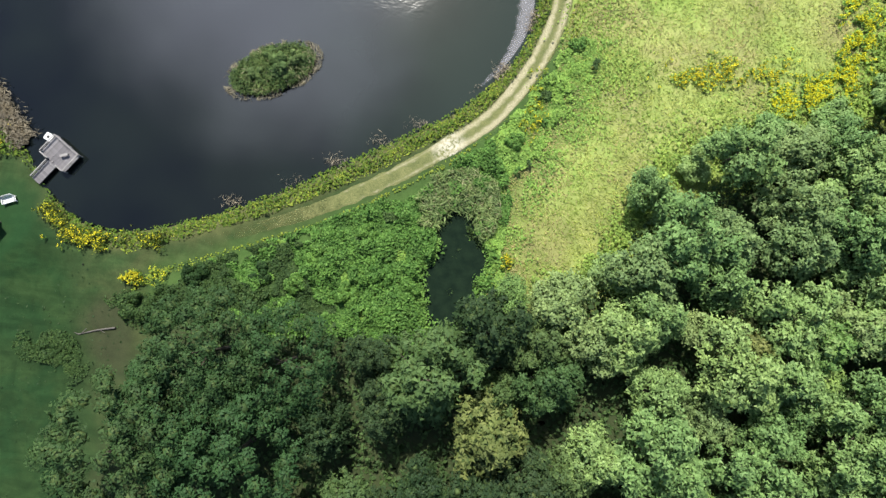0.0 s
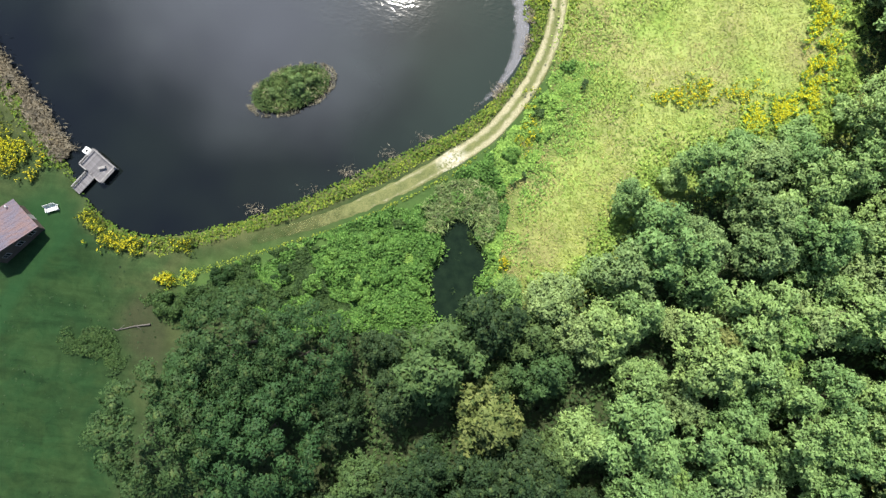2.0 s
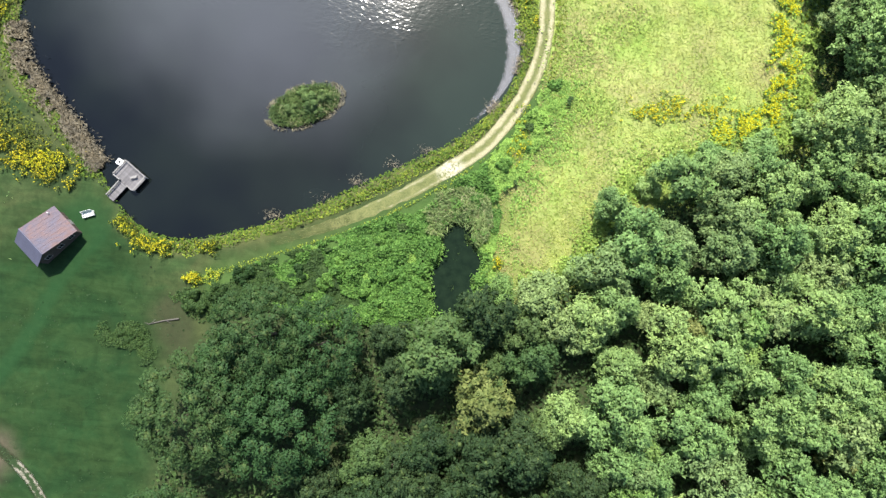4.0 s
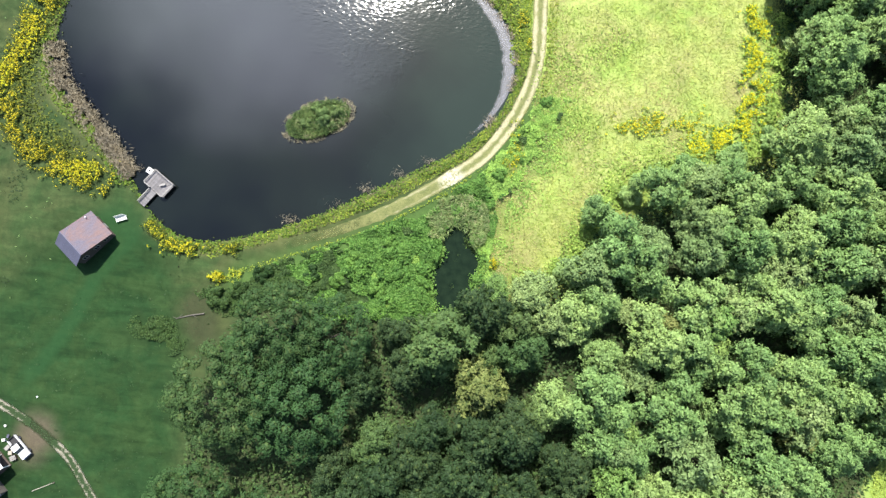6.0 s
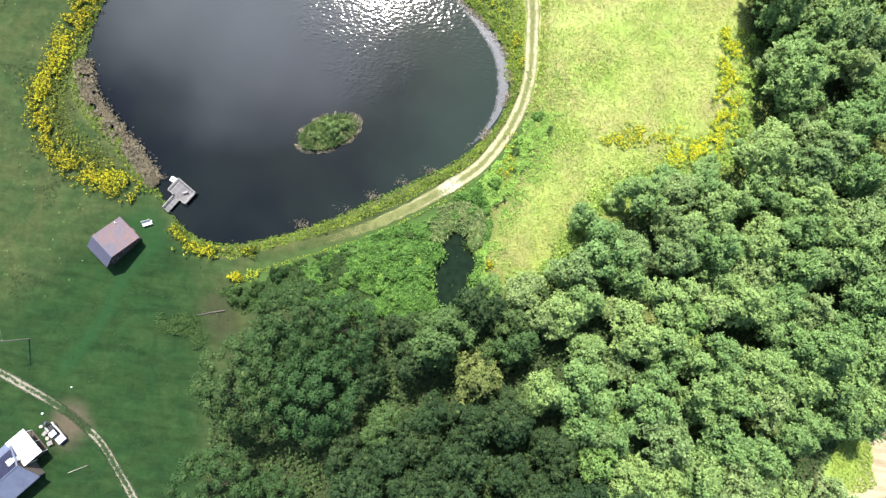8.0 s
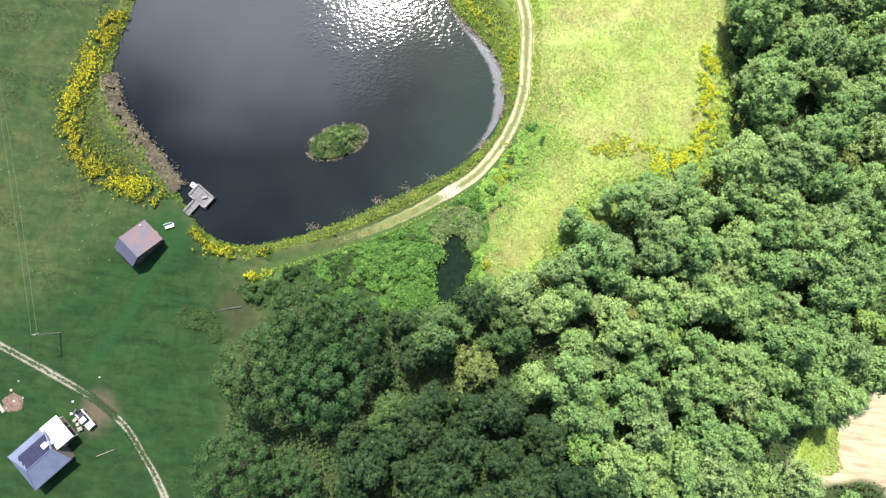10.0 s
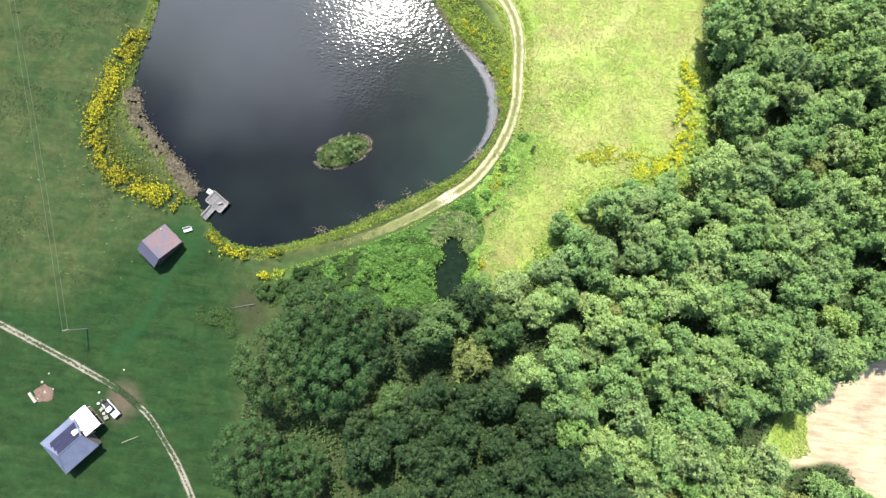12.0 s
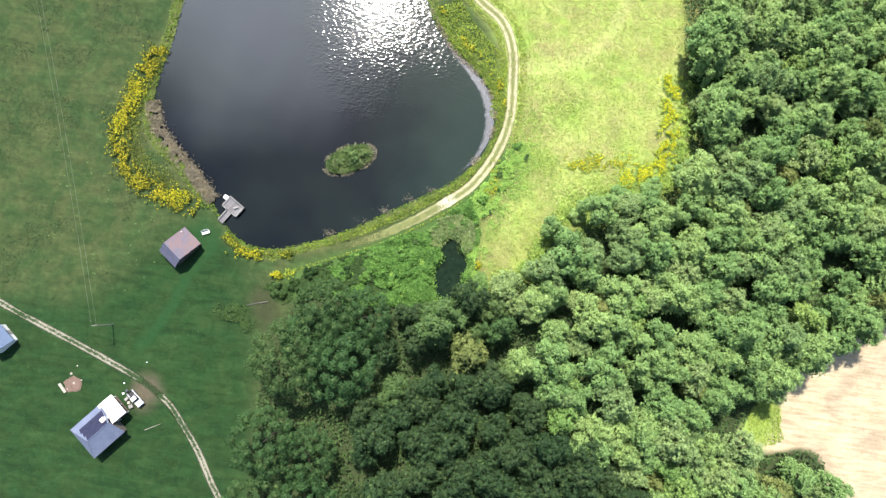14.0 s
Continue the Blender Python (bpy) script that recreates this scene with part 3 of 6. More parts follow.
    l.new(node_math(n, l, "MULTIPLY", mid, 0.45), grit.node.inputs[2])
    patchy = node_ramp(n, l, node_noise(n, l, 0.16, 5, 0.65, None, 0.5), [(0.38, (0, 0, 0)), (0.62, (1, 1, 1))])
    # field and lawn greens are darkened: cloud shade painted into the colour
    field_shade_c = node_mix(n, l, patchy, node_ramp(n, l, grit, [(0.32, (0.0155, 0.033, 0.0098)), (0.68, (0.031, 0.057, 0.0175))]),
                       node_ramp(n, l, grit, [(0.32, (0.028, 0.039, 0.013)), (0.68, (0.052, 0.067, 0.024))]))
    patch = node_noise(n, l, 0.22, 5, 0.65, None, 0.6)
    lawn_shade_c = node_mix(n, l, node_ramp(n, l, patch, [(0.4, (0, 0, 0)), (0.6, (1, 1, 1))]), node_ramp(n, l, grit, [(0.3, (0.0075, 0.0245, 0.0066)), (0.7, (0.0145, 0.0405, 0.0118))]),
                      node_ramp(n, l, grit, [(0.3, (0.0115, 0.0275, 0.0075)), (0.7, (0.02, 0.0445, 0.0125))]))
    swath = n.new("ShaderNodeMapping")
    swath.inputs["Rotation"].default_value = (0, 0, 0.95)
    swath.inputs["Scale"].default_value = (0.1, 0.55, 1.0)
    sg = n.new("ShaderNodeNewGeometry")
    l.new(sg.outputs["Position"], swath.inputs["Vector"])
    swaths = node_ramp(n, l, node_noise(n, l, 1.0, 5, 0.65, swath.outputs["Vector"], 0.7), [(0.36, (0.72, 0.76, 0.74)), (0.64, (1.26, 1.22, 1.24))])
    blots = node_ramp(n, l, node_noise(n, l, 0.45, 6, 0.7, None, 0.8), [(0.36, (0.78, 0.82, 0.8)), (0.64, (1.2, 1.16, 1.18))])
    lawn_shade_c = node_mix(n, l, 1.0, node_mix(n, l, 1.0, lawn_shade_c, swaths, "MULTIPLY"), blots, "MULTIPLY")
    field_shade_c = node_mix(n, l, 1.0, node_mix(n, l, 0.6, field_shade_c, swaths, "MULTIPLY"), blots, "MULTIPLY")
    lawn_shade_c = node_mix(n, l, att("close_cut"), lawn_shade_c, node_ramp(n, l, grit, [(0.3, (0.009, 0.036, 0.0105)), (0.7, (0.0155, 0.052, 0.016))]))
    mead_c = node_mix(n, l, node_ramp(n, l, big, [(0.38, (0, 0, 0)), (0.62, (1, 1, 1))]),
                      node_ramp(n, l, grit, [(0.3, (0.15, 0.23, 0.045)), (0.7, (0.23, 0.32, 0.068))]),
                      node_ramp(n, l, grit, [(0.3, (0.22, 0.27, 0.07)), (0.7, (0.31, 0.355, 0.11))]))
    dry = node_ramp(n, l, node_noise(n, l, 0.14, 4, 0.6), [(0.44, (0, 0, 0)), (0.66, (0.85, 0.85, 0.85))])
    mead_c = node_mix(n, l, dry, mead_c, node_ramp(n, l, grit, [(0.3, (0.17, 0.165, 0.062)), (0.7, (0.29, 0.27, 0.115))]))
    mead_c = node_mix(n, l, att("thin"), mead_c, node_ramp(n, l, grit, [(0.3, (0.11, 0.14, 0.035)), (0.7, (0.22, 0.22, 0.075))]))
    mottle = node_ramp(n, l, node_noise(n, l, 0.4, 6, 0.65, None, 0.8), [(0.34, (0.78, 0.82, 0.8)), (0.64, (1.12, 1.08, 1.12))])
    mead_c = node_mix(n, l, 1.0, mead_c, mottle, "MULTIPLY")
    brush_c = node_ramp(n, l, grit, [(0.3, (0.035, 0.075, 0.016)), (0.7, (0.075, 0.14, 0.034))])
    bank_c = node_ramp(n, l, grit, [(0.3, (0.045, 0.055, 0.02)), (0.7, (0.12, 0.125, 0.045))])
    # leaf litter, darkened so the colour holds the shade under the trees
    wood_shade_c = node_ramp(n, l, grit, [(0.3, (0.018, 0.03, 0.011)), (0.7, (0.05, 0.062, 0.026))])
    bare_c = node_mix(n, l, node_ramp(n, l, big, [(0.34, (0, 0, 0)), (0.68, (1, 1, 1))]),
                      node_ramp(n, l, grit, [(0.3, (0.23, 0.18, 0.125)), (0.7, (0.36, 0.285, 0.2))]),
                      node_ramp(n, l, grit, [(0.3, (0.34, 0.29, 0.18)), (0.7, (0.47, 0.41, 0.27))]))
    furrow = n.new("ShaderNodeMapping")
    furrow.inputs["Rotation"].default_value = (0, 0, 0.6)
    furrow.inputs["Scale"].default_value = (0.12, 1.0, 1.0)
    fg = n.new("ShaderNodeNewGeometry")
    l.new(fg.outputs["Position"], furrow.inputs["Vector"])
    strip = node_ramp(n, l, node_noise(n, l, 1.1, 5, 0.7, furrow.outputs["Vector"], 0.4), [(0.36, (0.62, 0.58, 0.54)), (0.6, (1.0, 1.0, 1.0))])
    bare_c = node_mix(n, l, 0.8, bare_c, strip, "MULTIPLY")
    bare_c = node_mix(n, l, att("fresh"), bare_c, node_ramp(n, l, grit, [(0.3, (0.13, 0.2, 0.04)), (0.7, (0.22, 0.3, 0.07))]))
    dirt_c = node_ramp(n, l, grit, [(0.3, (0.042, 0.036, 0.024)), (0.7, (0.1, 0.083, 0.056))])
    c = field_shade_c
    for fac, col in ((att("meadow"), mead_c), (att("lawn"), lawn_shade_c), (att("brush"), brush_c), (att("bank"), bank_c), (att("wood"), wood_shade_c), (att("bare"), bare_c)):
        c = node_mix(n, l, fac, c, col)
    worn_c = node_ramp(n, l, grit, [(0.3, (0.3, 0.31, 0.12)), (0.7, (0.5, 0.48, 0.22))])
    both = node_math(n, l, "MULTIPLY", att("worn"), 0.18)
    c = node_mix(n, l, both, c, worn_c)
    c = node_mix(n, l, att("scruff"), c, node_ramp(n, l, grit, [(0.3, (0.021, 0.023, 0.012)), (0.7, (0.044, 0.043, 0.022))]))
    c = node_mix(n, l, att("dirt"), c, dirt_c)
    l.new(c, b.inputs["Base Color"])
    node_bump(n, l, b, grit, 0.3, 0.08)
    me.materials.append(m)
    return tagged(ob, "grassy ground with mown lawn, dry meadow and woodland floor", "ground", kind="structure")


build_ground()


def ribbon(name, line, half, mat, label, cat, lift=0.03, rag=0.3, cols=7, seed=0, fade=14.0, fade_end=14.0):
    """A strip laid on the ground along a curve, with a ragged edge; UV x runs across it in metres."""
    seg = np.linalg.norm(np.diff(line, axis=0), axis=1)
    s = np.concatenate([[0], np.cumsum(seg)])
    u = np.arange(0, s[-1], 0.45)
    p = np.stack([np.interp(u, s, line[:, k]) for k in (0, 1)], 1)
    d = np.gradient(p, axis=0)
    d /= np.linalg.norm(d, axis=1, keepdims=True)
    nr = np.stack([-d[:, 1], d[:, 0]], 1)
    e0 = half + rag * (field(p, 1.3, 20 + seed, 2) - 0.5) * 2
    e1 = half + rag * (field(p, 1.3, 40 + seed, 2) - 0.5) * 2
    wear = smooth(u, 0, fade) * smooth(s[-1] - u, 0, fade_end)
    e0, e1 = e0 * (0.35 + 0.65 * wear), e1 * (0.35 + 0.65 * wear)
    # where the drive crosses the bare yard its ruts are lost
    wear = wear * (0.4 + 0.6 * smooth(np.hypot(p[:, 0] + 64.3, p[:, 1] + 29.4), 2.0, 4.2))
    t = np.linspace(-1, 1, cols)
    off = np.where(t[None] < 0, t[None] * e0[:, None], t[None] * e1[:, None])
    xy = p[:, None] + nr[:, None] * off[..., None]
    flat = xy.reshape(-1, 2)
    z = ground_z(flat) + lift + 0.05 * (field(flat, 1.8, 9) - 0.5)
    fall = np.where(np.abs(np.tile(t, len(p))) > 0.99, 0.06, 0)
    v = np.column_stack([flat, z - fall])
    i = (np.arange(len(p) - 1)[:, None] * cols + np.arange(cols - 1)[None]).ravel()
    faces = np.stack([i, i + cols, i + cols + 1, i + 1], 1)
    ob = link_mesh(name, v, faces.tolist(), mat, None, True)
    a = ob.data.attributes.new("across", "FLOAT", "POINT")
    a.data.foreach_set("value", off.ravel().astype(np.float32))
    a = ob.data.attributes.new("fresh_gravel", "FLOAT", "POINT")
    a.data.foreach_set("value", (1 - smooth(np.hypot(flat[:, 0] - 0.6, flat[:, 1] - 23.4), 0.6, 3.2)).astype(np.float32))
    a = ob.data.attributes.new("wear", "FLOAT", "POINT")
    a.data.foreach_set("value", np.repeat(wear, cols).astype(np.float32))
    return tagged(ob, label, cat, kind="structure")


def mat_track(name, rut, gravel, grass, patchy, cover, grain=0.7, side=1.6):
    """Two worn wheel ruts with grass between and beside them, worn more in some stretches than in others."""
    m, n, l, b = material(name, 0.95, 0, 0.15)
    t = n.new("ShaderNodeAttribute")
    t.attribute_name = "across"
    far = node_noise(n, l, 0.09, 2, 0.5)
    mid = node_noise(n, l, grain, 4, 0.7)
    fine = node_noise(n, l, 5.0, 4, 0.75)
    x = node_math(n, l, "ABSOLUTE", t.outputs["Fac"])
    x = node_math(n, l, "ABSOLUTE", node_math(n, l, "SUBTRACT", x, rut))
    for f, k in ((far, 1.2), (mid, 1.6), (fine, 1.1)):
        x = node_math(n, l, "ADD", x, node_math(n, l, "MULTIPLY", node_math(n, l, "SUBTRACT", f, 0.5), patchy * k))
    w = n.new("ShaderNodeAttribute")
    w.attribute_name = "wear"
    x = node_math(n, l, "ADD", x, node_math(n, l, "MULTIPLY", node_math(n, l, "SUBTRACT", 1.0, w.outputs["Fac"]), 1.5))
    fac = node_ramp(n, l, x, [(cover * 0.3, (1, 1, 1)), (cover, (0, 0, 0))])
    gc = node_ramp(n, l, fine, [(0.3, gravel[0]), (0.7, gravel[1])])
    sc = node_ramp(n, l, node_mix(n, l, 0.5, mid, fine), [(0.35, grass[0]), (0.65, grass[1])])
    bare = n.new("ShaderNodeAttribute")
    bare.attribute_name = "fresh_gravel"
    lump = node_math(n, l, "MULTIPLY", bare.outputs["Fac"], node_ramp(n, l, node_noise(n, l, 1.6, 4, 0.7), [(0.42, (0, 0, 0)), (0.56, (1, 1, 1))]))
    c = node_mix(n, l, fac, sc, gc)
    l.new(node_mix(n, l, lump, c, (0.46, 0.43, 0.33)), b.inputs["Base Color"])
    # the edges and the ends melt into the grass
    edge = node_math(n, l, "SUBTRACT", side, node_math(n, l, "ABSOLUTE", t.outputs["Fac"]))
    edge = node_math(n, l, "MULTIPLY_ADD", edge, 2.2)
    l.new(node_math(n, l, "MULTIPLY", node_math(n, l, "SUBTRACT", mid, 0.5), 1.6), edge.node.inputs[2])
    worn = node_math(n, l, "MULTIPLY_ADD", w.outputs["Fac"], 2.4)
    l.new(node_math(n, l, "SUBTRACT", mid, 0.75), worn.node.inputs[2])
    l.new(node_math(n, l, "MULTIPLY", node_math(n, l, "ADD", edge, 0.0, True), node_math(n, l, "ADD", worn, 0.0, True)), b.inputs["Alpha"])
    node_bump(n, l, b, fine, 0.7, 0.1)
    return m


TRACK_MAT = mat_track("track_earth", 0.82, ((0.17, 0.16, 0.085), (0.42, 0.385, 0.245)), ((0.06, 0.08, 0.025), (0.18, 0.18, 0.073)), 0.9, 0.55)
# the drive's grass repeats the lawn's green with its painted cloud shade
DRIVE_MAT = mat_track("drive_gravel", 0.52, ((0.13, 0.12, 0.09), (0.29, 0.27, 0.215)), ((0.013, 0.032, 0.011), (0.03, 0.048, 0.018)), 1.35, 0.42, 1.6, 0.95)
ribbon("dirt_track", TRACK, 1.65, TRACK_MAT, "pale worn dirt track with two wheel ruts along the pond bank", "track", 0.03, 0.4, 9, 0, 14.0, 58.0)
ribbon("gravel_drive", DRIVE, 1.15, DRIVE_MAT, "driveway of two broken pale gravel wheel ruts across grass", "driveway", 0.03, 0.3, 9, 3)

# ---- pond ----


def build_water():
    poly = SHORE
    c = poly.mean(0)
    out = c + (poly - c) * 1.02
    bm = bmesh.new()
    bm.faces.new([bm.verts.new((x, y, -0.27)) for x, y in out])
    m, n, l, b = material("pond_water", 0.05, 0, 0.62)
    b.inputs["IOR"].default_value = 1.33
    murk = node_noise(n, l, 0.035, 3)
    l.new(node_ramp(n, l, murk, [(0.4, (0.002, 0.003, 0.0042)), (0.62, (0.0058, 0.0085, 0.0072))]), b.inputs["Base Color"])
    base = b.inputs["Base Color"].links[0].from_socket
    g = n.new("ShaderNodeNewGeometry")
    # silty shallows towards the dam in the east
    sp = n.new("ShaderNodeSeparateXYZ")
    l.new(g.outputs["Position"], sp.inputs[0])
    silt = node_math(n, l, "MULTIPLY_ADD", node_noise(n, l, 0.05, 3), 34.0)
    l.new(sp.outputs["X"], silt.node.inputs[2])
    sr = n.new("ShaderNodeMapRange")
    sr.interpolation_type = "SMOOTHSTEP"
    for nm, v in (("From Min", -10.0), ("From Max", 24.0), ("To Min", 0.0), ("To Max", 1.0)):
        sr.inputs[nm].default_value = v
    l.new(silt, sr.inputs["Value"])
    l.new(node_mix(n, l, sr.outputs["Result"], base, (0.013, 0.022, 0.0165)), b.inputs["Base Color"])
    mp = n.new("ShaderNodeMapping")
    mp.inputs["Rotation"].default_value = (0, 0, 0.5)
    mp.inputs["Scale"].default_value = (1.0, 1.7, 1.0)
    l.new(g.outputs["Position"], mp.inputs["Vector"])
    rip = node_noise(n, l, 1.05, 1.0, 0.5, mp.outputs["Vector"], 0.4)
    # a breeze ruffles the northern water; the south lies calm
    sx = n.new("ShaderNodeSeparateXYZ")
    l.new(g.outputs["Position"], sx.inputs[0])
    gust = node_math(n, l, "MULTIPLY_ADD", node_noise(n, l, 0.06, 3), 46.0)
    l.new(sx.outputs["Y"], gust.node.inputs[2])
    mr = n.new("ShaderNodeMapRange")
    mr.interpolation_type = "SMOOTHSTEP"
    for nm, v in (("From Min", 62.0), ("From Max", 92.0), ("To Min", 0.03), ("To Max", 1.0)):
        mr.inputs[nm].default_value = v
    l.new(gust, mr.inputs["Value"])
    lee = n.new("ShaderNodeMapRange")
    lee.interpolation_type = "SMOOTHSTEP"
    for nm, v in (("From Min", -58.0), ("From Max", -24.0), ("To Min", 0.08), ("To Max", 1.0)):
        lee.inputs[nm].default_value = v
    l.new(sx.outputs["X"], lee.inputs["Value"])
    p = n.new("ShaderNodeBump")
    p.inputs["Strength"].default_value = 1.0
    p.inputs["Distance"].default_value = 0.075
    breeze = node_math(n, l, "MULTIPLY", mr.outputs["Result"], lee.outputs["Result"])
    l.new(node_math(n, l, "MULTIPLY", rip, breeze), p.inputs["Height"])
    # fine wavelets ride on the ruffled water
    rough = node_math(n, l, "MULTIPLY_ADD", breeze, 0.045)
    rough.node.inputs[2].default_value = 0.05
    l.new(rough, b.inputs["Roughness"])
    l.new(p.outputs["Normal"], b.inputs["Normal"])
    ob = part("pond_water", bm, m)
    return tagged(ob, "dark still pond water reflecting grey cloud", "pond", kind="structure")


build_water()



def build_scum():
    """A thin pale film of pollen and scum that has drifted to the eastern margin."""
    run = spline([(-10, 74), (-2.7, 62.8), (3.4, 57.3), (7.6, 52), (9.0, 47.2), (8.7, 41.2), (6.2, 35.8), (2.0, 30.8)], 8)
    m, n, l, b = material("pond_film", 0.45, 0, 0.4)
    t = n.new("ShaderNodeAttribute")
    t.attribute_name = "edge"
    f = node_math(n, l, "MULTIPLY_ADD", node_noise(n, l, 1.3, 5, 0.7), 1.3)
    l.new(t.outputs["Fac"], f.node.inputs[2])
    b.inputs["Base Color"].default_value = (0.15, 0.15, 0.17, 1)
    l.new(node_ramp(n, l, f, [(0.55, (0, 0, 0)), (1.0, (0.5, 0.5, 0.5))]), b.inputs["Alpha"])
    seg = np.gradient(run, axis=0)
    seg /= np.linalg.norm(seg, axis=1, keepdims=True)
    nr = np.stack([seg[:, 1], -seg[:, 0]], 1)
    k = len(run)
    u = np.linspace(0, math.pi, k)
    wide = 0.6 + 1.3 * np.sin(u) ** 2
    v, e = [], []
    for j, q in enumerate((0.35, 0.0, -0.4, -0.8, -1.3)):
        pts = run - nr * (wide * q)[:, None]
        v.append(np.column_stack([pts, np.full(k, -0.262)]))
        e.append((0.7, 0.7, 0.5, 0.2, -0.4)[j] - 1.1 * (1 - np.sin(u)) ** 2)
    i = (np.arange(4)[:, None] * k + np.arange(k - 1)[None]).ravel()
    ob = link_mesh("pond_film", np.concatenate(v), np.stack([i, i + 1, i + k + 1, i + k], 1).tolist(), m)
    ob.data.attributes.new("edge", "FLOAT", "POINT").data.foreach_set("value", np.concatenate(e).astype(np.float32))
    tagged(ob, "pale film of scum on the water at the pond edge", "scum", kind="stuff")


build_scum()


def build_hollow_floor():
    """A near-black sheet on the floor of the hollow below the dam."""
    c = HOLLOW.mean(0)
    bm = bmesh.new()
    bm.faces.new([bm.verts.new((x, y, -0.3)) for x, y in c + (HOLLOW - c) * 1.05])
    m, n, l, b = material("hollow_floor", 0.75, 0, 0.02)
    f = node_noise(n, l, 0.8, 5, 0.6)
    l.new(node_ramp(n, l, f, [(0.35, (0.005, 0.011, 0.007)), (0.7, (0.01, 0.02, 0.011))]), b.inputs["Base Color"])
    node_bump(n, l, b, node_noise(n, l, 3.0, 4), 0.5, 0.08)
    tagged(part("bog", bm, m), "near-black floor of a hollow below the dam", "bog", kind="structure")


build_hollow_floor()

# ---- woods ----
RNG = np.random.default_rng(11)
wood_kinds = [make_tree(100 + k, h, r, b0, 1.38, 50, 0.25, mat, lab, hn, group="woodland trees", flat=fl) for k, (h, r, b0, hn, fl, mat, lab) in enumerate([
    (12.5, 4.5, 2.5, 6, 0.7, LEAF_WOOD, "bright green broadleaf tree in a dense sunlit wood"),
    (14.5, 4.7, 3.0, 7, 0.6, LEAF_WOOD, "tall green broadleaf tree in a dense sunlit wood"),
    (11.0, 4.3, 2.0, 6, 0.7, LEAF_PALE, "pale grey-green broadleaf tree in a dense wood"),
    (12.0, 4.7, 2.0, 8, 0.6, LEAF_WOOD, "leafy green broadleaf tree with an open crown"),
    (9.5, 3.6, 1.5, 5, 0.6, LEAF_YELLOWISH, "yellowish green tree among darker woodland trees"),
    (13.0, 4.7, 2.5, 7, 0.75, LEAF_PALE, "pale green full-crowned tree in a dense wood"),
    (11.5, 4.3, 2.0, 6, 0.7, LEAF_LIME, "fresh lime green tree in a dense sunlit wood"),
    (12.5, 4.8, 2.5, 7, 0.7, LEAF_WOOD_SHADE, "broadleaf tree in the wood, its green darkened for shade"),
    (14.0, 5.0, 3.0, 7, 0.6, LEAF_WOOD_SHADE, "tall tree in the wood, its green darkened for shade"),
    (12.0, 4.7, 2.0, 6, 0.75, LEAF_MID, "mid-green rounded tree at the edge of the wood")])]
OAK_SPOTS = [(-31, -17.5, 0.92), (-19.5, -17.6, 0.95), (-25.2, -13.5, 0.86), (-24, -6.4, 0.82), (-15.5, -6.6, 0.72), (-33.5, -36, 0.85), (-24, -38.5, 0.7), (-34, -51, 0.85), (-23, -49, 0.75)]
# openings between the crowns, with their radius
GAPS = [(38.6, 20, 3.2), (43.1, 12.3, 2.4), (58.3, 24.8, 1.8), (33.3, 2.5, 2.2), (52.7, 3.8, 2.2), (63.3, 11.3, 2.0), (33.2, -2.6, 1.6), (41, -5.1, 1.8), (16.1, -11.7, 2.4),
        (24.4, -9, 1.4), (49.2, -15.2, 2.6), (39, -16.3, 2.6), (25.3, -19.7, 2.0), (20.0, -25.4, 1.6), (11.7, 2.8, 2.4), (73.1, 49.5, 3.2), (95.9, 20, 2.2), (71.5, -20.6, 3.0),
        (-6.9, -15.3, 2.2), (2, -14.3, 2.2), (13, -32, 3.0), (-25.6, -29.3, 4.0), (-10.1, -40.6, 2.6)]
